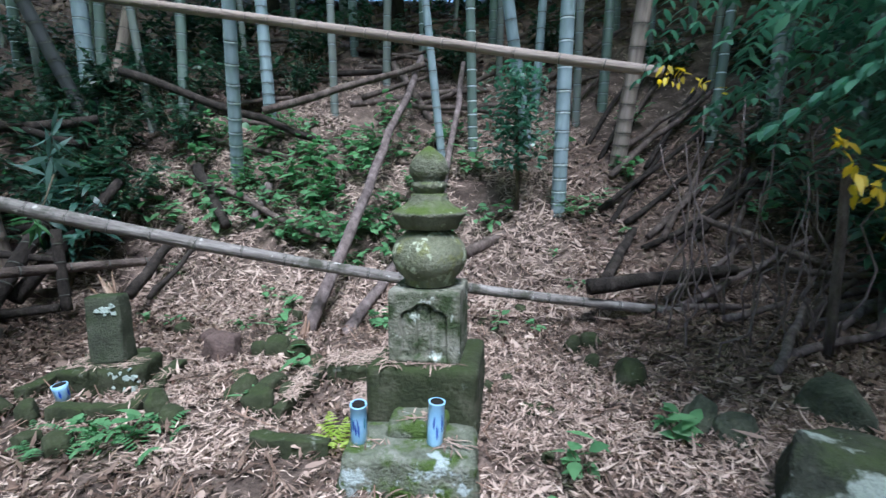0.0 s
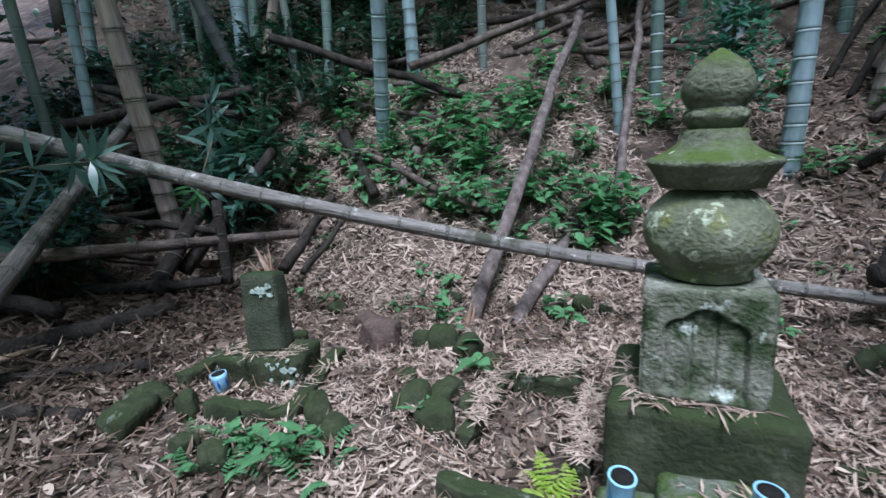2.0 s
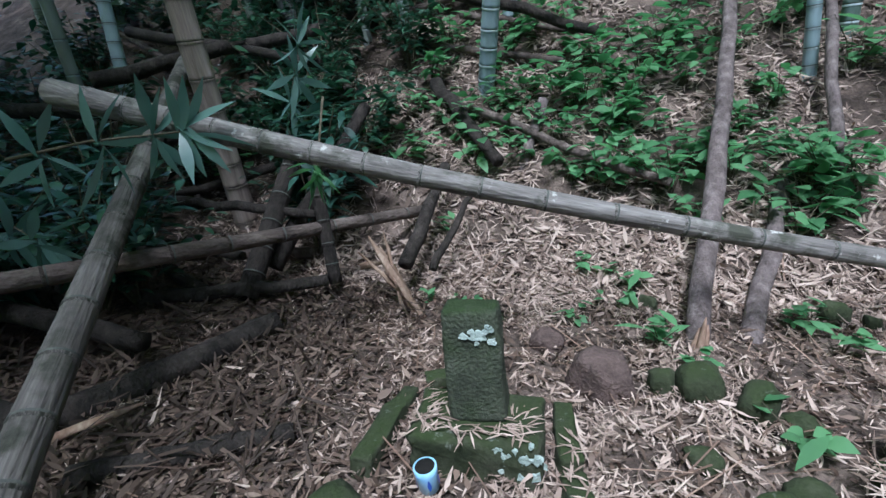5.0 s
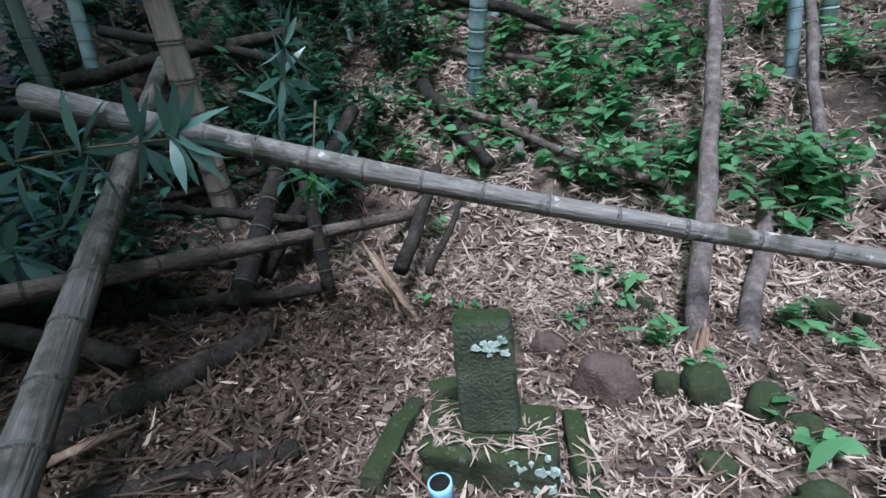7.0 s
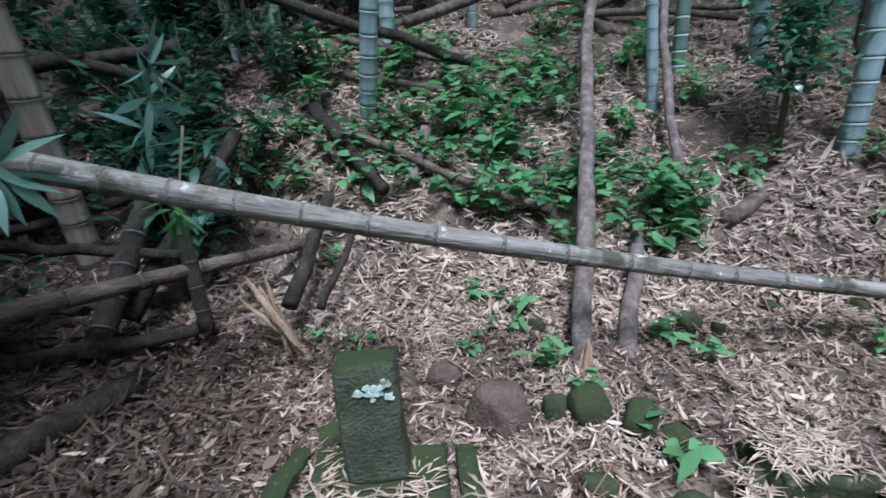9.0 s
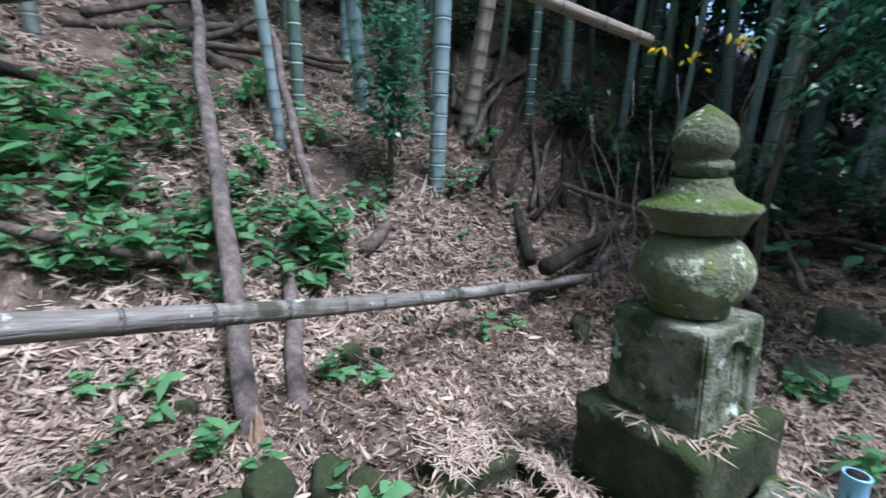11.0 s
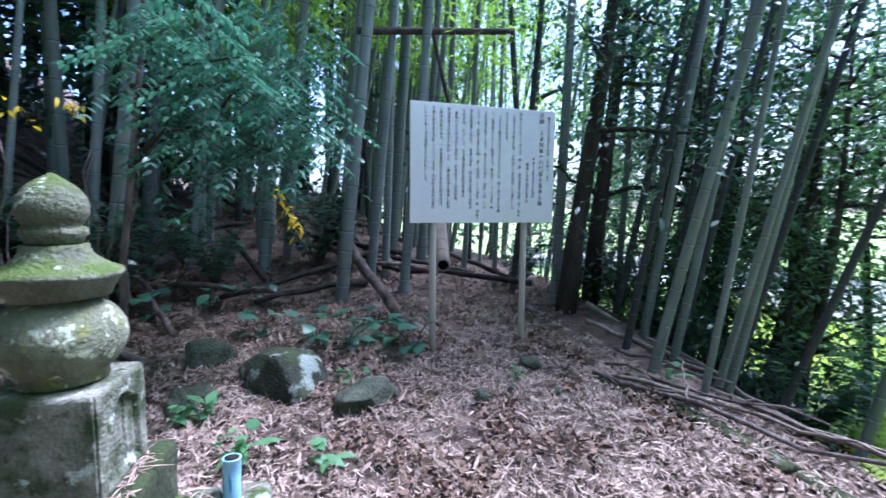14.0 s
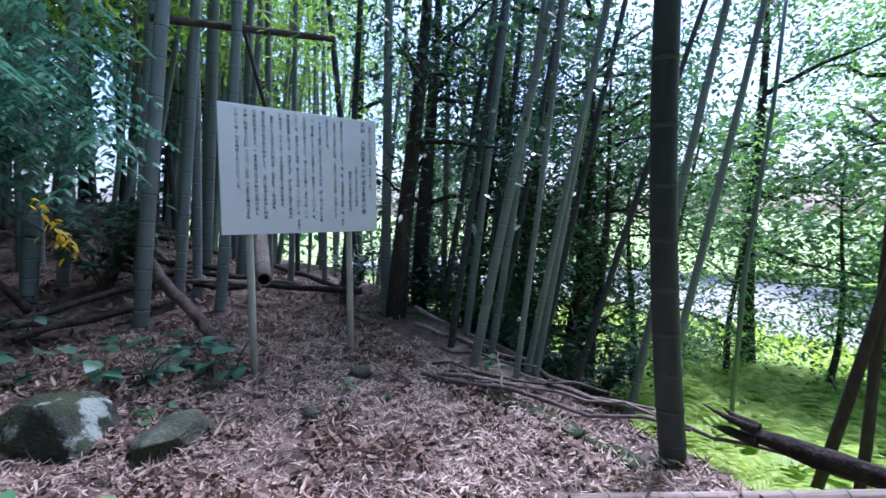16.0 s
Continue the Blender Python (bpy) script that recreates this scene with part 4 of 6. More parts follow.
for a, b, r, k in (((-4.3, 6.42, 2.75), (-1.7, 6.5, 1.85), 0.06, 6), ((-2.35, 6.2, 2.2), (-0.3, 7.15, 3.0), 0.055, 7), ((0.2, 5.25, 0.47), (1.5, 5.9, 0.95), 0.07, 8), ((0.5, 5.7, 0.85), (3.6, 7.1, 2.0), 0.06, 9),
                   ((1.6, 5.7, 0.8), (4.4, 6.4, 1.7), 0.07, 10), ((1.3, 4.15, 0.34), (2.7, 4.3, 0.47), 0.075, 11), ((1.55, 4.5, 0.3), (2.1, 5.2, 0.75), 0.06, 12), ((-3.0, 4.3, 0.22), (-2.9, 5.1, 0.8), 0.055, 13), ((-2.8, 4.3, 0.2), (-2.65, 4.9, 0.6), 0.03, 14),
                   ((-5.8, 3.2, 0.5), (-4.0, 3.6, 0.5), 0.06, 17), ((-4.6, 3.6, 0.16), (-3.5, 4.1, 0.16), 0.05, 36), ((-4.0, 4.2, 0.2), (-3.6, 5.2, 1.3), 0.07, 18),
                   ((-6.5, 5.2, 1.7), (-4.5, 6.2, 2.1), 0.08, 19), ((-7.5, 4.6, 1.5), (-4.9, 5.0, 1.3), 0.08, 20), ((-7, 6.2, 2.3), (-4.2, 5.6, 1.7), 0.06, 21), ((-5.6, 4.4, 0.9), (-4.3, 4.0, 1.2), 0.05, 22),
                   ((-3.3, 6.3, 1.5), (-2.5, 5.3, 0.8), 0.07, 23), ((-1.5, 7.6, 2.5), (1.3, 8.2, 2.9), 0.06, 24), ((-0.9, 8.4, 3.3), (-0.2, 7.3, 2.2), 0.07, 25), ((-3.5, 8.0, 3.0), (-0.6, 8.3, 3.2), 0.06, 26)):
    # Logs in the western and eastern shade take the blackened skin.
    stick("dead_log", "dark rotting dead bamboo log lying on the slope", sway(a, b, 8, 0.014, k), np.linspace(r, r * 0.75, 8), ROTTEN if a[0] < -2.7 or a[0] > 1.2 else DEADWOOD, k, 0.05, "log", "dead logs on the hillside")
for k, (a, b, r) in enumerate((((-2.86, 4.10, -0.05), (-3.24, 4.26, 0.44), 0.026), ((-2.90, 4.16, -0.04), (-3.18, 4.30, 0.36), 0.024), ((-3.40, 4.42, 0.16), (-3.12, 4.22, 0.26), 0.022), ((-2.80, 4.05, -0.05), (-3.02, 4.12, 0.2), 0.018), ((-2.84, 4.14, -0.04), (-3.30, 4.20, 0.34), 0.014), ((-2.94, 4.08, -0.04), (-3.16, 4.34, 0.46), 0.012))):
    stick("splintered_plank", "orange-brown splintered wood sticking out of the leaves", sway(a, b, 9, 0.012, 60 + k), [r, r * 1.1, r * 0.95, r * 1.1, r, r * 0.9, r * 0.8, r * 0.5, r * 0.12], SPLINTER, 60 + k, 0.28, "splinter", "splintered wood")

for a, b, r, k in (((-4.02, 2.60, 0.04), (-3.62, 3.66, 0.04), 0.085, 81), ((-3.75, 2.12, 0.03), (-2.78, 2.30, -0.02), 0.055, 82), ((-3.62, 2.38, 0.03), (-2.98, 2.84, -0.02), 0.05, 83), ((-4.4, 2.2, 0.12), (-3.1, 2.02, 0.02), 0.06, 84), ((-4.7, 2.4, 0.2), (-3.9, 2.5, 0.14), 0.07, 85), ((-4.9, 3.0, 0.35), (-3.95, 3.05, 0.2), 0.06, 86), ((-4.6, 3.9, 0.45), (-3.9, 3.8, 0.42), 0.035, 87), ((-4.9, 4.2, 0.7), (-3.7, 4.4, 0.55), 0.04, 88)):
    stick("rotten_log", "rotten bamboo log blackened for the shade of the western ground", sway(a, b, 9, 0.012, k), np.linspace(r, r * 0.8, 9), ROTTEN, k, 0.07, "log", "rotten logs in the west")
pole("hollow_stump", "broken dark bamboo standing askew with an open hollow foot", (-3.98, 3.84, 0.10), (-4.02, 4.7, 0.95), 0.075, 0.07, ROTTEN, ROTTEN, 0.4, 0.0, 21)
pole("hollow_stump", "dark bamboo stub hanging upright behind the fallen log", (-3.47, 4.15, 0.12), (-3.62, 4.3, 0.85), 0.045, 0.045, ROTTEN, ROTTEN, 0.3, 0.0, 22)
stick("split_plank", "pale split strip of wood lying in the dark litter", sway((-3.95, 2.50, 0.03), (-3.62, 2.72, 0.12), 6, 0.004, 89), [0.016, 0.02, 0.02, 0.018, 0.014, 0.004], SPLINTER, 89, 0.2, "splinter")

# ---- living bamboo on the hillside ----
HILL = [(-5.50, 7.48, -0.015, -0.011, 0.14, 0), (-5.3, 7.45, 0.03, 0.021, 0.095, 1), (-3.95, 7.23, 0.031, 0.017, 0.088, 1), (-2.8, 6.36, 0.15, -0.32, 0.10, 0), (-2.66, 7.32, -0.031, -0.012, 0.11, 0), (0.0, 6.33, -0.104, -0.07, 0.065, 0),
        (0.4, 6.8, -0.03, -0.085, 0.083, 1), (1.18, 6.75, -0.19, -0.19, 0.10, 0), (1.39, 7.5, 0.049, -0.009, 0.08, 0), (1.36, 5.66, -0.004, -0.085, 0.105, 0), (2.33, 7.2, 0.033, -0.011, 0.09, 1), (-5.0, 6.93, -0.29, -0.22, 0.11, 2),
        (-7.2, 8.2, 0.0, 0.0, 0.1, 1), (-8.0, 7.0, 0.02, 0.0, 0.1, 0), (-7.0, 6.0, -0.03, 0.0, 0.09, 0), (-0.4, 8.9, 0.0, 0.0, 0.09, 1), (0.9, 9.4, 0.02, 0.0, 0.1, 1), (-1.7, 9.2, -0.02, 0.0, 0.1, 1), (3.36, 6.1, 0.05, -0.06, 0.072, 1), (4.46, 3.25, 0.017, -0.08, 0.1, 2), (3.2, 9.3, 0.0, 0, 0.1, 1), (5.9, 5.8, 0.06, -0.12, 0.1, 1)]
for k, (bx, by, lx, ly, r, kind) in enumerate(HILL):
    skin, ring = [(CULM_BLUE, RING_WHITE), (CULM_GREEN, RING_WHITE), (CULM_DARK, RING_DARK)][kind]
    a = at(bx, by, -0.15)
    bamboo("bamboo_culm", "standing green bamboo culm with a pale bloom and white node rings" if kind < 2 else "dark leaning bamboo culm", a, a + Vector((lx, ly, 1)) * 8.3, r * 0.84, r * 0.55, skin, ring if k % 3 == 0 or kind == 2 else RING_GREY, 0.26, 0.0, k, "bamboo on the hillside")
a = at(2.2, 6.12, -0.1)
pole("dead_bamboo_culm", "pale brown dead bamboo culm standing on the hill", a, a + Vector((0.05, -0.2, 1)) * 5, 0.10, 0.08, CULM_TAN, CULM_TAN, 0.26, 0.0, 9)
a = at(-5.2, 7.4, -0.1)
pole("dead_bamboo_culm", "brown dead bamboo culm leaning on the hill", a, a + Vector((0.19, 0.12, 1)) * 4, 0.1, 0.08, CULM_TAN, CULM_TAN, 0.3, 0.0, 10)

# ---- the sign ----
sign = thing("information_sign", "white board on two posts with vertical black lettering", "sign", (1.86, -0.045, 0.04), (0, 0, -91.5))
part("board", block_mesh("sign_board", 1.40, 0.022, 1.035, BOARD, 3, 0.003, 0.0004, 3), sign, "white painted board", pose(0.0, -0.036, 1.175))
for sx in (-0.475, 0.425):
    part("post", tube("sign_post", [(0, 0, -0.25), (0, 0, 0.6), (0, 0, 1.4), (0, 0, 2.12)], [0.03, 0.03, 0.029, 0.029], POST, 14), sign, "pale painted round post", pose(sx, 0.005, 0))
LINES = [("薩摩川内市指定文化財（史第十二号）", 0.605, 0.035, 0.93), ("史跡 入来院第十六代領主重高の墓", 0.535, 0.052, 0.95), ("平成十五年五月九日指定", 0.462, 0.033, 0.56), ("薩摩川内市教育委員会", 0.400, 0.036, 0.51),
         ("重高は天正七（一五七九）年、家・島津薩摩守義虎、母・御平", 0.325, 0.034, 0.95), ("（島津十六代義久の娘、入来院十二代重嗣）の五男として", 0.259, 0.034, 0.95), ("出水に生まれる。", 0.192, 0.034, 0.95),
         ("十五才で朝鮮の役をはじめ庄内の乱、関ヶ原の乱に出陣", 0.126, 0.034, 0.92), ("し、島津義久を大いに援護する。慶長十二（一六〇五）年、", 0.059, 0.034, 0.95), ("入来院家の養子となり、第十六代を継ぐ。寛永十四（一六", -0.008, 0.034, 0.95),
         ("三七）年、島原の乱に出陣、更に正保四（一六四七）年、長崎で", -0.074, 0.034, 0.95), ("南蛮船警備に当たり、帰国の途中、阿久根の脇津で病気の", -0.141, 0.034, 0.95), ("ため卒去。六十八才。法名儀昌寺殿大圓月嵩庵主。", -0.207, 0.034, 0.95),
         ("重高の七七忌当日川崎助延・別慶重次・原田経秀、", -0.274, 0.034, 0.92), ("篠田秀哉の四家臣が殉死した。（墓は隣接の墓地に粉状", -0.340, 0.034, 0.95), ("の墓塔四基がある。）重高墓塔は江戸時代初期の造立。", -0.407, 0.034, 0.95),
         ("火輪に特徴ある円形（ソロバン玉形）の変形五輪塔は県内", -0.473, 0.034, 0.95), ("において唯一の五輪塔ともいわれている。", -0.540, 0.034, 0.95)]
TURNED = {"（": "︵", "）": "︶", "、": "︑", "。": "︒"}
for words, u, size, top in LINES:
    cu = bpy.data.curves.new("lettering", "FONT")
    cu.body = "\n".join(TURNED.get(c, c) for c in words)
    cu.align_x, cu.size, cu.space_line = "CENTER", size * 0.96, 1.04 if len(words) > 25 else 1.08
    cu.materials.append(INK)
    ob = new("lettering", cu)
    ob.parent = sign
    ob.matrix_basis = pose(u * 1.045, -0.0495, 1.185 + top * 1.015, 90, 0, 0)
    tagged(ob, "column of vertical black writing")

# ---- the bamboo grove behind the sign ----


def crown_mesh(name, n, length, spread, skin, leaf=0.13, width=0.02, seed=0, sprays=40):
    """Leafy twigs round the upper part of a culm, from z = 0 upwards: sprays of narrow leaves with gaps between."""
    r = np.random.default_rng(seed)
    c = np.stack([r.normal(0, spread * 0.5, sprays), r.normal(0, spread * 0.5, sprays), r.uniform(0, length, sprays)], 1)
    k = r.integers(0, sprays, n)
    P = c[k] + r.normal(0, 1, (n, 3)) * np.array([0.28, 0.28, 0.16])
    D = rand_dirs(n, -0.35, 0.8, r)
    V, F = blades(P, D, ups_for(D, r, 0.5), leaf * r.lognormal(0, 0.25, n), width * r.lognormal(0, 0.2, n), (0.35, 1.0, 0.1), 0.15)
    return mesh_of(name, V, F, skin)


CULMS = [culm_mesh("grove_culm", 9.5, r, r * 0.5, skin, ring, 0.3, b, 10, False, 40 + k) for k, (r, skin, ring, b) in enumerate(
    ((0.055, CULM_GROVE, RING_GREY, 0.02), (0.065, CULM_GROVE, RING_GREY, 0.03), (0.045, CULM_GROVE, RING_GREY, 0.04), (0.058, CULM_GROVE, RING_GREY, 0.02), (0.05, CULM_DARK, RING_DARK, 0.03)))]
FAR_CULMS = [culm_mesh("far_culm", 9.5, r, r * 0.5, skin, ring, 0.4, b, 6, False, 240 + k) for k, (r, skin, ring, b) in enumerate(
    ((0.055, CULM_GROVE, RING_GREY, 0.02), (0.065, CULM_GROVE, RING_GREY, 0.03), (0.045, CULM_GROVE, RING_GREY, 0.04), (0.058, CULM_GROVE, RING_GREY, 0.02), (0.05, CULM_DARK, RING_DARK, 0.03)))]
CROWNS = [crown_mesh("grove_crown", 500, 5.0, 1.5, LEAF_BAMBOO, 0.15, 0.028, 80 + k) for k in range(4)]
# Leaves oversized so that these crowns shade the ground below.
BIG_CROWNS = [crown_mesh("canopy_crown", 900, 4.0, 2.6, LEAF_BAMBOO, 0.24, 0.06, 90 + k, 60) for k in range(3)]


def grove_bamboo(x, y, lean, which, scale=1.0, crown_at=4.2, big=False, seed=0, leafy=True):
    a = at(x, y, -0.15)
    ob = thing("grove_bamboo", "slender standing bamboo of the dense grove, leafy above", "bamboo", (0, 0, 0), (0, 0, 0), "bamboo grove")
    ob.matrix_basis = along(a, a + Vector((*lean, 1)), seed * 1.7) @ Matrix.Scale(scale, 4)
    part("culm", (FAR_CULMS if abs(x) > 5.2 or y > 8.5 else CULMS)[which], ob)
    if leafy:
        part("crown", (BIG_CROWNS[seed % 3] if big else CROWNS[seed % 4]), ob, "spray of narrow bamboo leaves", pose(0, 0, crown_at, 0, 0, seed * 71))
    return ob


gr = np.random.default_rng(21)
# Culms of kind 4 get their backlit darkness from the near-black skin.
NAMED = [(3.4, 1.05, -0.014, -0.093, 1, 1.2), (3.9, 0.62, -0.02, -0.10, 1, 0.95), (4.3, 0.95, 0.0, -0.08, 0, 1.1), (3.6, 0.25, -0.02, -0.09, 3, 1.1), (4.8, 0.1, -0.02, -0.07, 0, 1.2), (5.2, -0.5, 0, -0.06, 0, 1.2), (4.6, 1.9, 0.01, -0.07, 1, 1.3),
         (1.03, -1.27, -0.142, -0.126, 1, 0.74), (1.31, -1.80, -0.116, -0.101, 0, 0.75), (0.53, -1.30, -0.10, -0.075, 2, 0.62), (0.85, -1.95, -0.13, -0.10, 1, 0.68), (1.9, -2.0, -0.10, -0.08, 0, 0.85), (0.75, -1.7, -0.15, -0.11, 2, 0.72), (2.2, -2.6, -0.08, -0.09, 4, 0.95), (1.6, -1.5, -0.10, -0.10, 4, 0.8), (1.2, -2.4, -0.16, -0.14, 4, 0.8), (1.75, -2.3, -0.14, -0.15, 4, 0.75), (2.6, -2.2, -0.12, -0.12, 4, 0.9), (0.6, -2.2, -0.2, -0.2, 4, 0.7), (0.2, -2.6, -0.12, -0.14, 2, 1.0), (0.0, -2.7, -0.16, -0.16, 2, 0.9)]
for k, (bx, by, lx, ly, w, s) in enumerate(NAMED):
    grove_bamboo(bx, by, (lx, ly), w, s, 4.4 / s, False, k, k < 7)
n = 0
while n < 125:
    bx, by = gr.uniform(2.9, 13), gr.uniform(-5.5, 6.5)
    if by < -0.28 * bx - 0.9 and gr.uniform() < 0.6:
        continue
    if bx < 4.0 and by > -1.2 and by < 3.0:
        continue
    if bx < 5.5 and by > 3.4 and gr.uniform() < 0.6:
        continue
    grove_bamboo(bx, by, (gr.normal(-0.02, 0.05), gr.normal(-0.07, 0.06)), int(gr.integers(0, 5)), gr.uniform(0.85, 1.35), gr.uniform(2.6, 4.2), False, n + 20)
    n += 1
for k, (bx, by) in enumerate([(-6.5, 9), (-4.6, 8.6), (-3.0, 9.6), (-1.0, 8.2), (0.9, 8.2), (2.4, 9.2), (-8.2, 6.2), (-7.8, 8.6), (-5.6, 10.4), (-2.2, 11), (0.2, 10.6), (2.9, 11), (4.3, 8.6), (5.6, 7.6), (6.6, 6.2), (-8.8, 4.4), (-7.4, 3.4), (-9.2, 2.4), (-6.6, 5.2), (-4.4, 7.2), (-1.7, 7.4), (1.9, 7.0), (3.8, 7.0), (4.6, 5.4), (-6.0, 7.2), (-3.4, 8.3), (-9, 10), (5.4, 4.2), (3.4, 8.2)]):
    grove_bamboo(bx, by, (gr.normal(0, 0.04), gr.normal(-0.10, 0.05)), int(gr.integers(0, 4)), gr.uniform(1.0, 1.25), 3.2, True, k + 300)
# Bamboo added out of view in the west only to hold light back.
for k in range(30):
    bx, by = gr.uniform(-9.5, -4.9), gr.uniform(-4.5, 2.2)
    grove_bamboo(bx, by, (gr.normal(0.06, 0.05), gr.normal(0, 0.05)), int(gr.integers(0, 4)), gr.uniform(0.95, 1.2), 2.6, True, k + 400)
for k in range(26):
    bx, by = gr.uniform(-10, 12), gr.uniform(10.2, 15)
    grove_bamboo(bx, by, (gr.normal(0, 0.05), gr.normal(-0.05, 0.05)), int(gr.integers(0, 5)), gr.uniform(1.0, 1.3), 1.2, True, k + 500)
# Big crowns added over the eastern grove to deepen its shade.
for k in range(11):
    bx, by = gr.uniform(5.2, 12), gr.uniform(-2.5, 11)
    if bx < 6 and by > 3 and by < 6:
        continue
    grove_bamboo(bx, by, (gr.normal(-0.04, 0.05), gr.normal(-0.05, 0.05)), int(gr.integers(0, 5)), gr.uniform(0.9, 1.25), 2.9, True, k + 600)
# the dark near culm and dark trunks beside the bank
a = at(-0.965, -1.01, -0.2)
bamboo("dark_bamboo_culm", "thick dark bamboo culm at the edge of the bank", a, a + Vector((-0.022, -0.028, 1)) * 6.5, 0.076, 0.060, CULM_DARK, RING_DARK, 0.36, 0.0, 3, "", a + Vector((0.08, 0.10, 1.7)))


def limb_tree(name, label, base, lean, height, r, crown, n_leaf, skin, leaf=0.085, spread=1.6, low=0.35, seed=0, fill=1.0):
    """A tree: tapered crooked trunk, forked limbs, and a ragged crown of separate leaves in sprays along the twigs."""
    rr = np.random.default_rng(seed)
    t = thing(name, label, "tree", tuple(base))
    pts = [Vector((lean[0] * height * f + 0.12 * math.sin(f * 5 + seed), lean[1] * height * f + 0.1 * math.cos(f * 4 + seed * 2) - 0.1, height * f - 0.2 * (f == 0))) for f in np.linspace(0, 1, 10)]
    part("trunk", tube("trunk", pts, [r * (1.35 - 1.1 * f ** 0.8) for f in np.linspace(0, 1, 10)], BARK, 12, 0.06, True, seed), t, "dark crooked trunk")
    cent = []
    for k in range(11):
        f = low + (0.98 - low) * k / 10
        p = pts[min(9, int(f * 9))]
        w = rr.uniform(0, 6.28)
        ln = spread * rr.uniform(0.6, 1.15)
        end = p + Vector((math.cos(w) * ln, math.sin(w) * ln, rr.uniform(-0.25, 0.6) * ln))
        lp = [p.lerp(end, g) + Vector(rr.normal(0, 0.05, 3)) * (g > 0) for g in np.linspace(0, 1, 6)]
        part("limb", tube("limb", lp, [r * 0.38 * (1.1 - g) for g in np.linspace(0, 1, 6)], BARK, 7, 0.05, True, seed + k), t)
        for g in range(5):
            cent.append(p.lerp(end, rr.uniform(0.35, 1.1)) + Vector(rr.normal(0, 0.22 * spread, 3)))
    cent = np.array([tuple(c) for c in cent])
    k = rr.integers(0, len(cent), n_leaf)
    P = cent[k] + rr.normal(0, 1, (n_leaf, 3)) * np.array([0.26, 0.26, 0.15]) * spread * 0.75 * fill
    D = rand_dirs(n_leaf, -0.25, 0.7, rr)
    V, F = blades(P, D, ups_for(D, rr, 0.45), leaf * rr.lognormal(0, 0.25, n_leaf), leaf * 0.55 * rr.lognormal(0, 0.2, n_leaf), (0.4, 1.0, 0.15), 0.15)
    part("crown", mesh_of("crown", V, F, skin), t, "uneven crown of small leaves")
    return t


limb_tree("dark_tree", "dark trunked evergreen tree beside the sign", at(2.66, -1.45), (-0.05, -0.07), 6.5, 0.10, 0, 2600, LEAF_DARK, 0.08, 1.5, 0.35, 1)
limb_tree("dark_tree", "dark trunked evergreen tree in the grove", at(3.2, -2.2), (-0.05, -0.06), 6.5, 0.09, 0, 2600, LEAF_DARK, 0.08, 1.6, 0.25, 2)
for k, (bx, by, lx, ly, h, r, nl, skin, low) in enumerate(((2.1, -4.4, -0.06, -0.05, 6, 0.14, 8200, MAPLE, 0.12), (2.7, -4.0, -0.08, -0.02, 6, 0.12, 8200, MAPLE, 0.15), (0.9, -8.8, 0.02, 0.0, 8.5, 0.13, 8200, MAPLE, 0.1), (4.6, -5.4, -0.04, 0, 6.5, 0.13, 8200, MAPLE, 0.12),
                                                           (-0.9, -9.8, 0.03, 0.0, 8.8, 0.12, 8200, MAPLE, 0.22), (3.4, -6.8, 0, 0, 7, 0.14, 8200, MAPLE, 0.1), (6.8, -6.6, 0, 0, 7.5, 0.15, 8200, MAPLE, 0.1), (-3.3, -9.4, 0.03, 0.0, 8.8, 0.12, 8200, MAPLE, 0.25), (8.6, -4.4, 0, 0, 8, 0.15, 8200, MAPLE, 0.1))):
    # West of x = -0.5 the crowns take the leaf colour with painted sunlight.
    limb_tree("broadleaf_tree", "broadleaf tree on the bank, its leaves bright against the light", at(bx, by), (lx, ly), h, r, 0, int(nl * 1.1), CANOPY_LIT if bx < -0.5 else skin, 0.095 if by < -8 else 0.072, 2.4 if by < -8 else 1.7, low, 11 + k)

# (-10, 1) and (-9, -4) stand out of view, added to close the west.
for k, (bx, by) in enumerate([(-1, 11.3), (1.6, 11.8), (-4, 11.2), (4.3, 10.6), (7, 8.5), (9, 6.5), (6, 11), (10, 9.5), (12, 4.5), (13, 1), (13, -2.5), (-11, 9), (-11, 5), (-3, 13), (2, 13), (-10, 1), (-9, -4), (10.5, -0.6), (9.6, 5.2), (8.3, 3.2), (7.8, 4.4), (8.6, 7.4)]):
    limb_tree("evergreen_tree", "dark dense evergreen tree deep in the wood", at(bx, by), (0, 0), 7.5, 0.16, 0, 2300, LEAF_DARK, 0.2, 2.3, 0.08, 130 + k)

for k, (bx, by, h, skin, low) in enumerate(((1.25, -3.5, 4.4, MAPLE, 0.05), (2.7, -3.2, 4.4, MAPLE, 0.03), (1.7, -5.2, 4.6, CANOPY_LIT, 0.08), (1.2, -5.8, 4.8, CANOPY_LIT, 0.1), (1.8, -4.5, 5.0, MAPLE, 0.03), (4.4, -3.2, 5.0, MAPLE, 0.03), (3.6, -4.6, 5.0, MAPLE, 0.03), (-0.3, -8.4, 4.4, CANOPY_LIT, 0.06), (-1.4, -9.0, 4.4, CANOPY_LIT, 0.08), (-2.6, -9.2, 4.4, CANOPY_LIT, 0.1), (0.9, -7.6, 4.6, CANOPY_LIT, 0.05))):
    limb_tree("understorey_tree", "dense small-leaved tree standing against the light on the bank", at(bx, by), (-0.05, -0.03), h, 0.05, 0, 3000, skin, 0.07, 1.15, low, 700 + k)
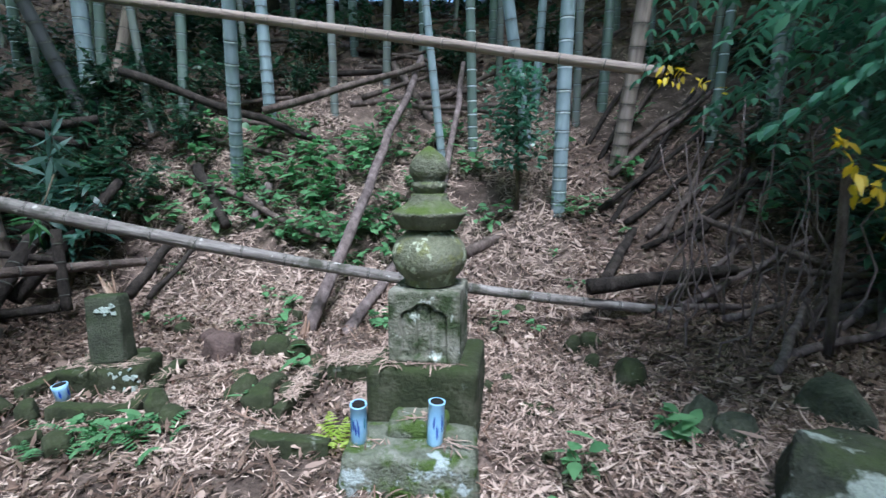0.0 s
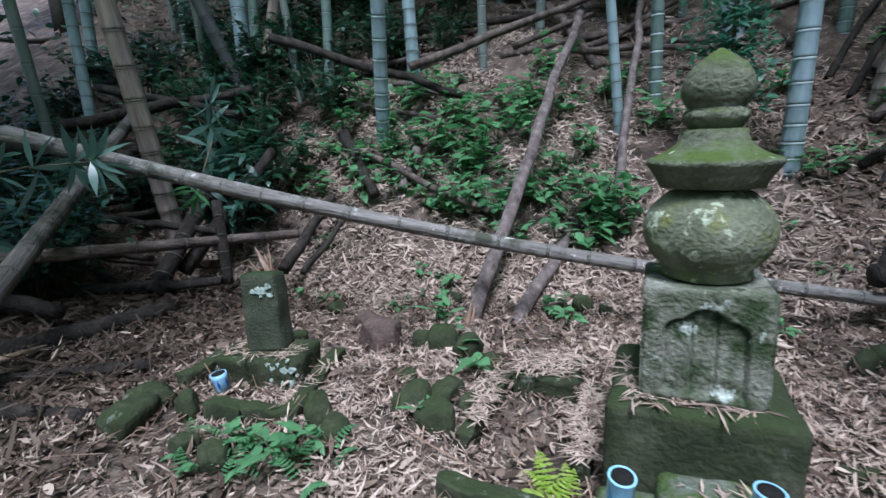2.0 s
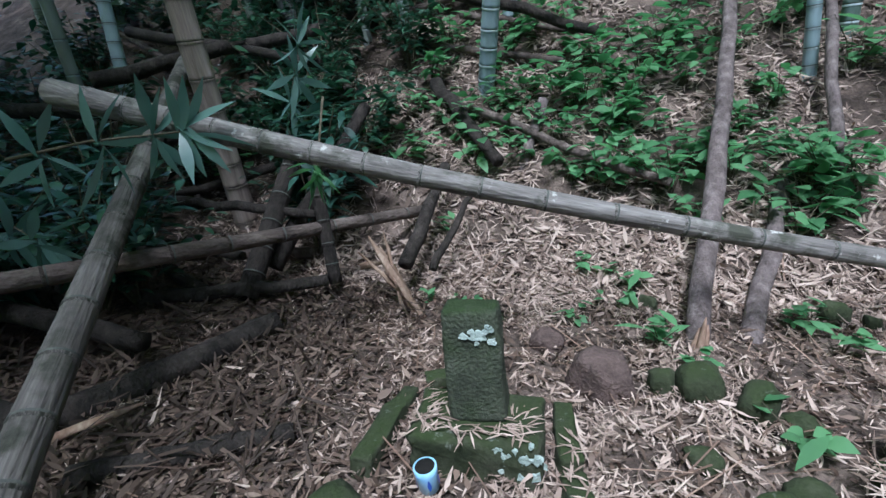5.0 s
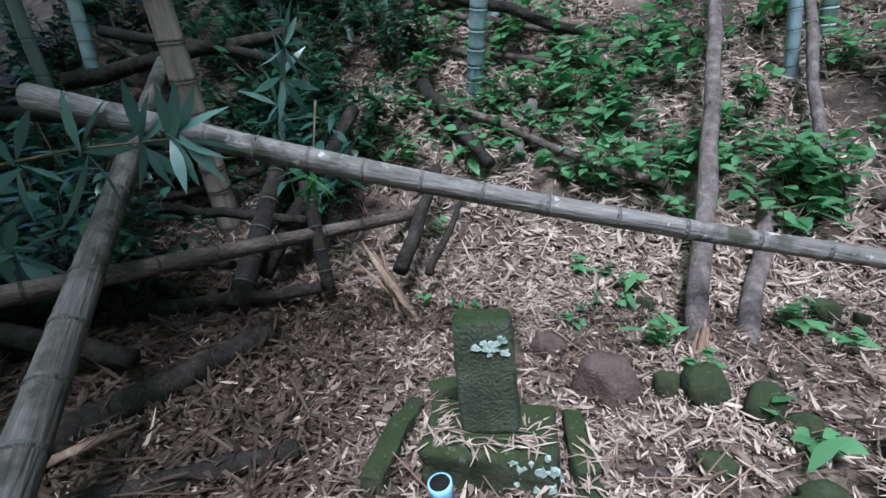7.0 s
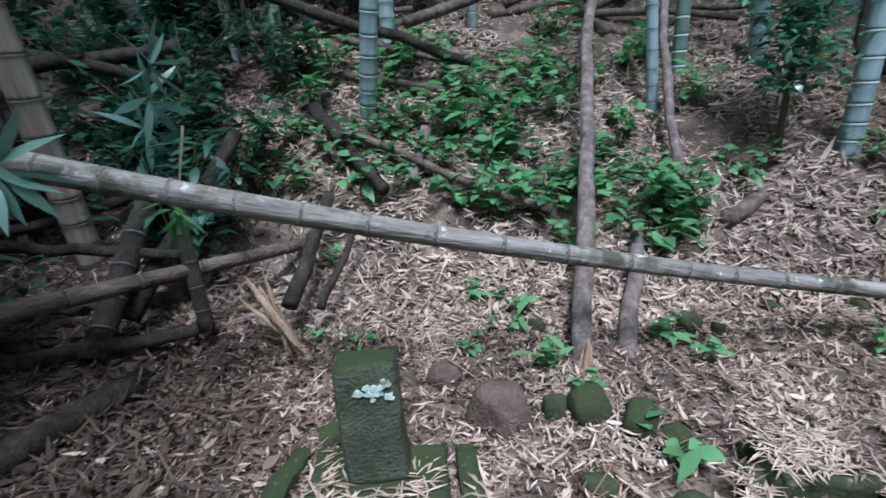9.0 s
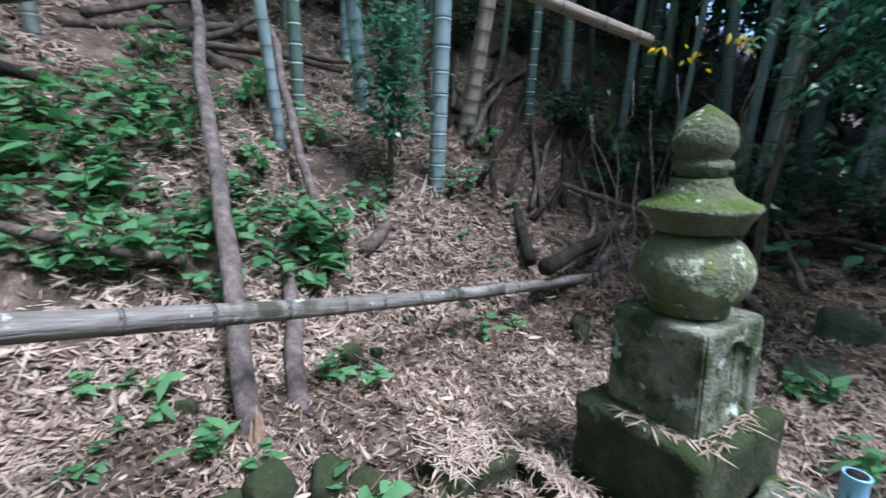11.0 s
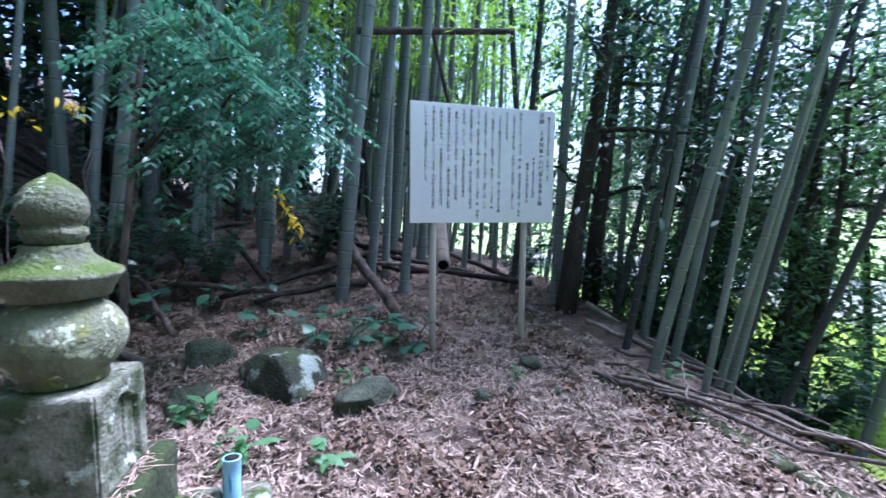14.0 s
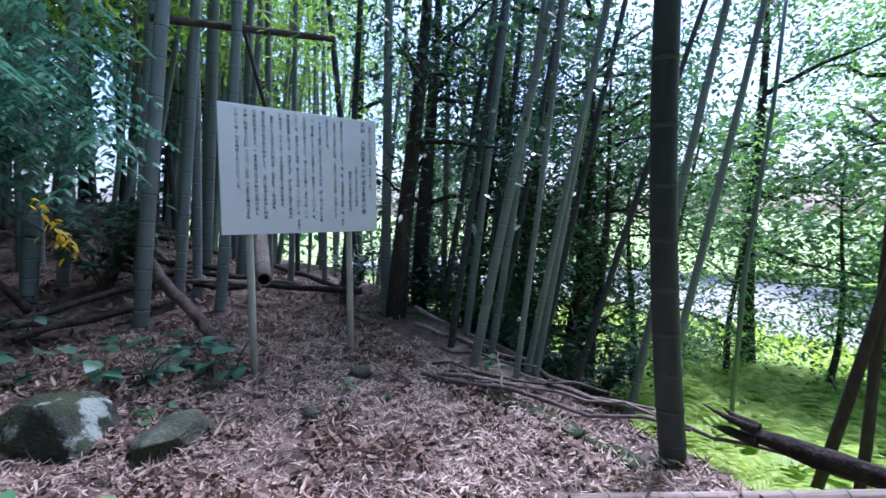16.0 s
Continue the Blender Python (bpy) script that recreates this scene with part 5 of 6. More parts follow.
# Dark leaf colours paint these trees as silhouettes against the light.
for k, (bx, by, skin) in enumerate(((3.3, -3.5, LEAF_DARK), (1.6, -3.6, LEAF_DARK), (4.3, -4.2, MAPLE), (2.6, -5.4, LEAF_DARK))):
    limb_tree("bank_tree", "small leafy tree dark against the light on the bank", at(bx, by), (-0.05, -0.03), 4.6, 0.07, 0, 3000, skin, 0.065, 1.3, 0.1, 170 + k)

# ---- the bank and what lies at its edge ----


def fern_stuff(name, label, x, y, size, skin, seed):
    """Fern fronds: arching ribs with paired leaflets."""
    rr = np.random.default_rng(seed)
    P, D, U, L, W = [], [], [], [], []
    for bx, by in zip(x, y):
        z = float(lay(bx, by))
        w = rr.uniform(0, 6.28)
        ln = size * rr.uniform(0.7, 1.3)
        d = np.array([math.cos(w), math.sin(w), 0])
        s = np.array([-math.sin(w), math.cos(w), 0])
        for i in range(9):
            f = (i + 1) / 10
            c = np.array([bx, by, z]) + d * ln * f + np.array([0, 0, ln * (1.7 * f - 1.15 * f * f)])
            for sg in (-1, 1):
                P.append(c)
                q = s * sg + d * 0.45
                D.append(q / np.linalg.norm(q))
                U.append((0, 0, 1))
                L.append(ln * 0.42 * (1.02 - f))
                W.append(ln * 0.11)
    D = np.array(D) + np.array([0, 0, -0.15])
    V, F = blades(np.array(P), D / np.linalg.norm(D, axis=1, keepdims=True), np.array(U, float), np.array(L), np.array(W), (0.8, 0.9, 0.1), 0.1)
    return solid(name, mesh_of(name, V, F, skin), label, "ferns", kind="stuff")


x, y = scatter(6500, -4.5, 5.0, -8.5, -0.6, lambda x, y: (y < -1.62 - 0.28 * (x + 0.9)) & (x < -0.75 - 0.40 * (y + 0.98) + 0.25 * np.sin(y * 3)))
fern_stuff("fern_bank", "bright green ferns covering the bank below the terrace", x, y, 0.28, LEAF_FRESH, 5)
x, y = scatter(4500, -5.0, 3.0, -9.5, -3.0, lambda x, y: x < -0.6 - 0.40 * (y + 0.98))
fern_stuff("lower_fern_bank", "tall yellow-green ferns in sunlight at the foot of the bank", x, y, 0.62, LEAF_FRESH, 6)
x, y = scatter(7000, -1.6, 5.5, -5.0, -0.7, lambda x, y: (y < -0.98 - 0.28 * (x + 0.9)) & (x > -1.3 - 0.36 * (y + 0.98)))
litter("bank_litter", "leaves on the edge of the bank, darkened for its shade", x, y, 0.09, 0.02, LITTER_SHADE, 0.35, 0.02)
# An added pale sheet stands in for the glaring white field.
lx, ly = np.meshgrid(np.linspace(-16, 26, 43), np.linspace(-25, -13.0, 15))
lz = lay(lx, ly) + 0.03
V = np.stack([lx.ravel(), ly.ravel(), lz.ravel()], 1)
F = [(j * 43 + i, j * 43 + i + 1, (j + 1) * 43 + i + 1, (j + 1) * 43 + i) for j in range(14) for i in range(42)]
solid("glare_sheet", mesh_of("glare_sheet", V, F, GLARE), "added pale sheet for the white glare of the field below the bank", "gravel", kind="structure")
x, y = scatter(5000, -9, 12, -13.5, -6.5)
V, F = blades(np.stack([x, y, lay(x, y)], 1), rand_dirs(len(x), 0.8, 0.5), ups_for(rand_dirs(len(x))), 0.35, 0.07)
solid("verge_grass", mesh_of("verge_grass", V, F, LEAF_FRESH), "tall bright grass on the verge below the bank", "grass", kind="stuff")
for k, (bx, by, h) in enumerate([(-14, -24, 8), (-7, -27, 9), (0, -25, 8.5), (7, -28, 9), (14, -24, 9), (20, -16, 9), (22, -6, 10), (-20, -15, 8), (24, 4, 11)]):
    limb_tree("distant_tree", "full leafy tree at the far side of the meadow", at(bx, by), (0, 0), h, 0.25, 0, 1800, MAPLE, 0.45, 3.2, 0.15, 70 + k)
for a, b, r, k in (((1.1, -0.75, -0.02), (-0.95, -1.22, 0.06), 0.022, 1), ((0.95, -0.8, 0.0), (-0.6, -1.5, 0.0), 0.018, 2), ((1.2, -0.95, 0.0), (-0.35, -1.3, 0.1), 0.014, 3), ((0.9, -1.1, 0.0), (-0.7, -1.35, 0.02), 0.016, 4), ((0.6, -0.85, 0.02), (0.0, -1.6, 0.0), 0.012, 5), ((0.3, -0.9, 0.05), (0.9, -1.5, 0.08), 0.01, 6),
                   ((0.2, -1.2, 0.05), (-1.4, -1.7, -0.1), 0.02, 7), ((0.5, -1.35, 0.0), (-0.5, -1.1, 0.12), 0.009, 8), ((1.5, -1.3, 0.02), (0.5, -1.6, 0.0), 0.02, 9), ((2.2, -1.5, 0.1), (1.0, -1.9, -0.1), 0.03, 10), ((2.9, -1.0, 0.2), (1.2, -2.2, -0.2), 0.035, 11), ((2.6, -1.8, 0.2), (0.6, -2.4, -0.4), 0.03, 12)):
    stick("fallen_branch", "thin bare fallen branch on the edge of the terrace", sway(a, b, 8, 0.02, 200 + k), np.linspace(r, r * 0.5, 8), STICK if k % 2 else CULM_TAN, k, 0.05, "branch", "branches at the edge")
edging = thing("terrace_edging", "low mossy stone edging along the terrace", "edging", (0, 0, -0.195))
for (ax, ay), (bx, by) in (((1.12, -0.74), (0.62, -0.84)), ((0.6, -0.85), (0.02, -0.93)), ((0.0, -0.92), (-0.45, -0.84)), ((-0.47, -0.84), (-0.85, -0.78))):
    part("edging_stone", block_mesh("edging_stone", math.hypot(bx - ax, by - ay), 0.13, 0.17, STONE_MOSS, int(ax * 70 + 13), 0.03, 0.01, 5), edging, "", pose((ax + bx) / 2, (ay + by) / 2, 0, 0, 0, math.degrees(math.atan2(by - ay, bx - ax))))
pole("pale_fallen_bamboo", "pale fallen bamboo lying along the edge of the terrace", (-0.80, -0.2, -0.05), (-2.6, -2.35, -0.02), 0.046, 0.042, CULM_TAN, CULM_TAN, 0.4, 0, 12)
log = thing("rotten_log", "dark split rotten log with a jagged end on the bank", "log", (0, 0, 0))
part("trunk", tube("trunk", sway((-1.10, -1.60, -0.02), (-2.5, -1.72, -0.09), 12, 0.015, 33), [0.03, 0.045, 0.058, 0.064, 0.064, 0.06, 0.06, 0.062, 0.06, 0.058, 0.055, 0.05], ROTTEN, 14, 0.10, True, 33), log)
for k, (dy, dz, ln) in enumerate(((0.05, 0.07, 0.2), (-0.04, 0.05, 0.12), (0.01, -0.03, 0.16), (0.07, 0.0, 0.1))):
    part("splinter", tube("splinter", [(-1.2, -1.6 + dy, dz - 0.02), (-1.1 + ln * 0.4, -1.6 + dy * 1.1, dz * 1.2), (-1.1 + ln, -1.6 + dy * 1.3, dz * 1.5 + 0.02)], [0.03, 0.02, 0.004], ROTTEN, 7, 0.2, True, k), log)
stick("thin_green_pole", "thin upright green bamboo pole on the bank", [(-0.42, -3.56, -1.1), (-0.5, -3.58, 0.8), (-0.66, -3.63, 2.43), (-0.75, -3.66, 4.0)], [0.025, 0.023, 0.02, 0.016], CULM_GREEN, 2, 0.0, "bamboo")
stick("leaning_tree", "dark thin bare tree leaning outward on the bank", sway((-1.36, -2.2, -0.65), (-1.95, -2.25, 2.4), 8, 0.01, 91), np.linspace(0.036, 0.028, 8), BARK, 91, 0.05, "tree")
stick("leaning_tree", "dark slender bare tree beside another on the bank", sway((-1.58, -2.3, -0.65), (-1.72, -2.3, 2.6), 8, 0.01, 92), np.linspace(0.034, 0.024, 8), BARK, 92, 0.05, "tree")
pole("high_crossbar", "bare horizontal bamboo pole caught high in the grove", (3.9, 0.75, 3.49), (3.54, -1.21, 3.62), 0.045, 0.04, DEADWOOD, DEADWOOD, 0.5, 0, 13)
stick("diagonal_pole", "dark thin pole hanging slantwise in the grove", [(3.9, -0.1, 4.1), (3.78, -0.44, 2.6), (3.7, -0.6, 1.8)], [0.025, 0.025, 0.022], BARK, 4, 0.02)
pole("propped_log", "sawn bamboo log with its pale end pointing out behind the sign", (2.10, 0.25, 0.80), (3.5, -0.20, 1.32), 0.07, 0.07, CULM_TAN, CULM_TAN, 0.5, 0, 14)
stick("slanting_log", "dark log slanting down beside the sign", sway((4.1, 0.9, 0.95), (2.3, 0.5, 0.1), 8, 0.02, 15), np.linspace(0.06, 0.055, 8), DEADWOOD, 15, 0.05, "log")
for k in range(26):
    bx, by, w = gr.uniform(3.0, 7.5), gr.uniform(-1.8, 4.6), gr.uniform(0, 3.14)
    ln = gr.uniform(1.0, 2.6)
    a, b = at(bx, by, 0.06 + gr.uniform(0, 0.25)), at(bx + math.cos(w) * ln, by + math.sin(w) * ln, 0.06 + gr.uniform(0, 0.3))
    stick("dead_branch", "dark fallen bamboo lying on the floor of the grove", sway(a, b, 6, 0.02, 400 + k), np.linspace(0.04, 0.03, 6), ROTTEN if k % 2 else DEADWOOD, k, 0.05, "log", "fallen bamboo in the grove")
for k in range(34):
    bx, by, w = gr.uniform(-8.0, -3.6), gr.uniform(1.2, 7.5), gr.uniform(-0.6, 0.9)
    if bx > -4.2 and by > 2.2 and by < 4.2:
        continue
    ln = gr.uniform(1.0, 2.6)
    a, b = at(bx, by, 0.05 + gr.uniform(0, 0.2)), at(bx - math.cos(w) * ln, by + math.sin(w) * ln, 0.05 + gr.uniform(0, 0.3))
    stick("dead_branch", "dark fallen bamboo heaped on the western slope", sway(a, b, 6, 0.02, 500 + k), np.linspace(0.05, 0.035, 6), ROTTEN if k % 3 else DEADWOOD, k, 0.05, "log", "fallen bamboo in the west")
for k in range(44):
    bx, by, w = gr.uniform(-4.5, 4.8), gr.uniform(5.6, 10.5), gr.uniform(-0.7, 0.7)
    if by < 7.4 and abs(bx + 0.6) < 2.6:
        continue
    ln = gr.uniform(0.8, 2.4)
    a, b = at(bx, by, 0.05 + gr.uniform(0, 0.1)), at(bx + math.cos(w) * ln, by + math.sin(w) * ln, 0.05 + gr.uniform(0, 0.35))
    stick("dead_branch", "dark dead bamboo lying across the hillside", sway(a, b, 6, 0.02, 600 + k), np.linspace(0.045, 0.03, 6), DEADWOOD, k, 0.05, "log", "dead branches on the hill")

for k in range(26):
    bx, by, w = gr.uniform(1.5, 4.2), gr.uniform(4.5, 7.2), gr.uniform(0.2, 0.9)
    ln = gr.uniform(0.8, 2.2)
    a, b = at(bx, by, 0.05 + gr.uniform(0, 0.08)), at(bx + math.cos(w) * ln, by + math.sin(w) * ln, 0.05 + gr.uniform(0, 0.25))
    stick("dead_branch", "dark dead bamboo lying across the shaded eastern hillside", sway(a, b, 6, 0.02, 700 + k), np.linspace(0.036, 0.022, 6), ROTTEN if k % 3 else DEADWOOD, k, 0.05, "log", "dead branches on the hill")
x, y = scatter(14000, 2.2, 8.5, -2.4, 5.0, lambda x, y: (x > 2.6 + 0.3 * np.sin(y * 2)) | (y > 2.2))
litter("grove_floor_litter", "leaves on the floor of the grove, darkened for its shade", x, y, 0.10, 0.022, LITTER_WEST, 0.35, 0.02)
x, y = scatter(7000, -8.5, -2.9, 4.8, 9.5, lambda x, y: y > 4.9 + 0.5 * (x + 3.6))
litter("thicket_litter", "leaves below the thicket on the hill, darkened for its shade", x, y, 0.10, 0.024, LITTER_SHADE, 0.35, 0.02)

for k in range(22):
    bx, by = gr.uniform(1.7, 3.1), gr.uniform(2.9, 4.2)
    a = at(bx, by, -0.03)
    b = a + Vector((gr.normal(0.05, 0.25), gr.normal(0, 0.25), gr.uniform(0.7, 1.9)))
    stick("bare_vine", "thin pale bare vine rising from the shaded bank", sway(a, b, 8, 0.05, 800 + k), np.linspace(0.009, 0.005, 8), STICK, k, 0.05, "vine", "bare vines on the bank")
for k in range(20):
    bx, by, w = gr.uniform(1.9, 3.6), gr.uniform(2.6, 4.6), gr.uniform(-0.4, 0.9)
    ln = gr.uniform(0.5, 1.5)
    a, b = at(bx, by, 0.04 + gr.uniform(0, 0.06)), at(bx + math.cos(w) * ln, by + math.sin(w) * ln, 0.06 + gr.uniform(0, 0.2))
    stick("dead_branch", "broken dead bamboo heaped on the eastern bank", sway(a, b, 6, 0.02, 830 + k), np.linspace(0.035, 0.022, 6), STICK if k % 3 else DEADWOOD, k, 0.05, "log", "dead branches on the bank")
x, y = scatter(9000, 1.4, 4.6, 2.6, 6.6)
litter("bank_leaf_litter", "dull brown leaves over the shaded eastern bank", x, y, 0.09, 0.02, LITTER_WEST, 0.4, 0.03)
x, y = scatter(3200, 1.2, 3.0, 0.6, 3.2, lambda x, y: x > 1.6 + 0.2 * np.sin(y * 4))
litter("rock_litter", "brown leaves round the rocks, darkened for their shade", x, y, 0.085, 0.022, LITTER_WEST, 0.35, 0.015)

# ---- plants ----


def plant_mesh(seed, stems, height, leaf, aspect, per, spread=0.5, droop=0.2):
    """Stems and leaves of a small plant: leaves stand in whorls along each stem. Returns both meshes' data."""
    rr = np.random.default_rng(seed)
    P, D, S = [], [], []
    for s in range(stems):
        w = rr.uniform(0, 6.28)
        tip = np.array([math.cos(w) * spread * height * rr.uniform(0.2, 1), math.sin(w) * spread * height * rr.uniform(0.2, 1), height * rr.uniform(0.65, 1.05)])
        S.append([(0, 0, -0.03), tuple(tip * 0.5 * np.array([0.7, 0.7, 1.1])), tuple(tip)])
        for i in range(per):
            f = 0.35 + 0.65 * i / max(1, per - 1)
            c = tip * f
            b = rr.uniform(0, 6.28)
            P.append(c)
            d = np.array([math.cos(b), math.sin(b), rr.normal(0.1, 0.3)])
            D.append(d / np.linalg.norm(d))
    P, D = np.array(P), np.array(D)
    n = len(P)
    V, F = blades(P + D * leaf * 0.15, D, ups_for(D, rr, 0.3), leaf * rr.lognormal(0, 0.22, n), leaf * aspect * rr.lognormal(0, 0.15, n), (0.15, 0.85, 1.0, 0.6, 0.04), droop, 0.1)
    return S, V, F


def stems_mesh(name, S, r, skin=STEM):
    verts, faces = [], []
    for pts in S:
        me = tube("t", pts, [r, r * 0.8, r * 0.4], skin, 5, 0, False)
        o = len(verts)
        verts += [tuple(v.co) for v in me.vertices]
        faces += [tuple(o + i for i in p.vertices) for p in me.polygons]
        bpy.data.meshes.remove(me)
    return mesh_of(name, verts, faces, skin)


def plant_kind(name, label, category, args, skin, r=0.004, group=""):
    S, V, F = plant_mesh(*args)
    t = thing(name, label, category, (0, 0, -50), (0, 0, 0), group)
    tagged(part("stem", stems_mesh("stem", S, r), t, "thin stems"), kind="stuff")
    tagged(part("foliage", mesh_of("foliage", V, F, skin), t), kind="stuff")
    return t


def plant_out(kinds, spots, lo=0.8, hi=1.25, seed=0):
    """Sets out plants: the first spots take the kinds themselves, the rest copies."""
    rr = np.random.default_rng(seed)
    for k, (bx, by) in enumerate(spots):
        src = kinds[k % len(kinds)]
        m = Matrix.Translation(at(bx, by, 0.01)) @ Matrix.Rotation(rr.uniform(0, 6.28), 4, "Z") @ Matrix.Scale(rr.uniform(lo, hi), 4)
        if k < len(kinds):
            src.matrix_basis = m
        else:
            ob = copy_thing(src, pose(0, 0, 0))
            ob.matrix_basis = m


UNDER = [plant_kind("undergrowth_plant", "leafy green undergrowth plant on the leaf-strewn slope", "plant", (300 + k, 7, 0.34, 0.125, 0.6, 5, 1.05, 0.2), LEAF_MID, 0.004, "undergrowth on the slope") for k in range(4)]
SLOPE = [(-1.35, 6.23), (-1.13, 6.47), (-1.85, 6.51), (-2.41, 5.96), (-2.11, 6.16), (-2.62, 6.0), (-1.62, 5.74), (-0.21, 5.37), (-0.31, 5.54), (-0.18, 5.13), (-1.9, 5.3), (-1.56, 5.25), (-1.19, 5.24), (-3.3, 6.92), (-3.38, 6.11), (-3.68, 6.12), (-0.69, 6.53), (-0.95, 6.73), (-0.62, 5.75),
         (-0.25, 6.8), (-3.48, 5.59), (-2.31, 6.93), (-1.9, 5.97), (-2.04, 6.93), (-1.17, 6.64), (-0.75, 7.21), (-3.39, 6.46), (-1.53, 5.52), (-1.0, 5.55), (-1.71, 5.26), (-1.27, 5.25), (5.0, 6.9), (4.97, 7.26), (5.5, 6.4), (-2.3, 5.5), (-2.75, 5.5), (-3.0, 5.9), (-0.35, 5.2), (-1.45, 6.0), (-2.0, 5.7), (-0.1, 5.3), (-1.0, 6.2), (-2.6, 6.7),
         (0.5, 5.6), (1.6, 5.5), (0.3, 6.4), (2.3, 5.9), (1.5, 6.5), (2.6, 6.8), (0.1, 7.0), (-4.4, 6.2), (-4.2, 5.7), (-5.2, 5.4), (-5.8, 6.0), (3.4, 5.0), (4.1, 5.6)]
SLOPE += [(float(a), float(b)) for a, b in zip(gr.uniform(-3.3, -0.2, 12), gr.uniform(4.9, 7.2, 12))]
plant_out(UNDER, SLOPE, 0.75, 1.3, 5)
LOW = [plant_kind("seedling", "small green seedling growing through the dry leaves", "plant", (340 + k, 3, 0.13, 0.085, 0.6, 3, 0.9, 0.15), LEAF_MID, 0.003, "seedlings in the litter") for k in range(3)]
plant_out(LOW, [(-1.57, 4.55), (-1.42, 3.92), (-1.75, 4.62), (-2.56, 4.23), (-2.82, 4.24), (-0.58, 4.22), (-1.04, 3.2), (-2.86, 4.91), (-0.64, 4.28), (-1.84, 4.15), (1.19, 5.06), (1.22, 2.35), (0.64, 2.01), (0.47, 4.05), (0.82, 4.06), (1.34, 4.7), (1.17, 2.19), (1.72, 4.85), (1.98, 5.2), (-0.56, 4.32), (-0.54, 4.02),
                (-1.54, 4.53), (-1.42, 3.87), (-1.5, 2.35), (-1.75, 2.3), (-1.6, 2.2), (0.42, 1.47), (1.24, -0.09), (-1.15, 2.62), (-1.9, 2.35), (1.5, 1.2), (0.75, -1.2), (-1.3, 3.62), (-1.62, 4.35), (0.62, 1.95), (1.2, 2.3)], 0.7, 1.3, 6)
BROAD = [plant_kind("broad_leaved_plant", "plant with broad pale green leaves beside the rocks", "plant", (360 + k, 5, 0.28, 0.15, 0.75, 2, 0.9, 0.25), LEAF_TEAL, 0.005, "broad-leaved plants") for k in range(2)]
plant_out(BROAD, [(2.05, 1.17), (2.03, 0.74), (1.86, 0.60), (2.2, 1.4), (2.5, 1.0), (3.4, 1.9), (2.6, 1.9), (3.3, 2.4), (3.1, 2.9)], 0.8, 1.2, 7)
DARKBUSH = [plant_kind("dark_shrub", "dense dark evergreen shrub in the shade", "shrub", (380 + k, 18, 0.85, 0.12, 0.46, 20, 0.8, 0.25), LEAF_DARK, 0.007, "dark shrubs") for k in range(3)]
plant_out(DARKBUSH, [(3.4, 3.3), (3.7, 4.6), (3.6, 5.6), (-5.4, 5.2), (-4.6, 5.6), (-6.0, 7.4), (-5.2, 8.2), (-4.4, 7.8), (3.9, 3.6), (4.3, 4.4), (-4.6, 3.6), (-5.1, 3.0), (-4.9, 2.3), (-5.6, 4.1), (-5.6, 2.4), (-4.2, 5.0), (-3.9, 5.6), (-5.0, 5.8), (-6.3, 4.8), (-6.2, 3.3), (-6.8, 6.8), (-5.9, 6.6), (-4.7, 6.6), (-7.6, 5.4), (-3.6, 8.2), (-1.2, 8.9), (0.2, 8.4), (1.9, 8.4), (-2.4, 8.6), (3.4, 7.4), (4.4, 7.0), (5.0, 5.2), (4.9, 2.9), (2.9, -2.6), (3.7, -2.8), (2.3, -3.1), (4.4, -1.9), (1.4, -3.0), (3.9, 2.4), (4.5, 1.2), (-4.0, 5.2), (-4.6, 5.9), (-5.2, 6.4), (-5.6, 7.0), (-6.2, 7.8), (-3.7, 6.7), (-4.2, 7.3), (-3.2, 7.6), (-5.0, 7.4), (-2.4, 7.7), (-6.8, 8.2), (-5.7, 8.8), (-4.9, 9.0), (-3.9, 8.9), (1.6, -2.4), (0.9, -3.2), (-7.0, 3.8), (-7.4, 4.6), (-6.9, 5.6), (-7.7, 6.2), (-8.2, 4.2), (-6.6, 4.2), (-8.0, 7.0), (-7.2, 7.4), (-6.7, 3.0), (-7.6, 2.9), (-8.4, 5.4)], 0.8, 1.35, 8)
LAUREL = [plant_kind("laurel_shrub", "shrub with long blue-green leaves beside the crossed poles", "shrub", (400 + k, 9, 0.95, 0.155, 0.30, 15, 0.65, 0.3), LEAF_LAUREL, 0.007, "long-leaved shrubs") for k in range(2)]
plant_out(LAUREL, [(-4.75, 3.45), (-5.05, 3.05), (-3.95, 4.75), (-5.0, 3.9), (-4.85, 2.75)], 1.0, 1.3, 9)


def leaf_spray(name, label, stem, whorls, leaf, skin, seed):
    """A twig along stem with long leaves: whorls are (place along the stem, number, how far the leaves point forward, droop)."""
    r = np.random.default_rng(seed)
    t = thing(name, label, "branch", stem[0])
    pts = [Vector(p) - Vector(stem[0]) for p in stem]
    part("twig", tube("twig", pts, np.linspace(0.008, 0.004, len(pts)), STEM, 7, 0.03, True, seed), t, "thin bare twig")
    d0 = np.array((pts[-1] - pts[0]).normalized())
    P, D = [], []
    for f, n, forward, droop in whorls:
        c = np.array(pts[0].lerp(pts[-1], f))
        for k in range(n):
            w = 6.28 * (k + r.uniform(-0.2, 0.2)) / n
            d = d0 * forward + np.array([0.35 * math.cos(w), 0.35 * math.cos(w), math.sin(w)]) + np.array([0, 0, -droop])
            P.append(c + r.normal(0, 0.012, 3))
            D.append(d / np.linalg.norm(d))
    P, D = np.array(P), np.array(D)
    V, F = blades(P, D, ups_for(D, r, 1.3), leaf * r.lognormal(0, 0.15, len(P)), leaf * 0.21, (0.1, 0.6, 1.0, 0.95, 0.5, 0.03), 0.12, 0.1)
    part("foliage", mesh_of("foliage", V, F, skin), t, "long narrow leathery leaves")
    return t


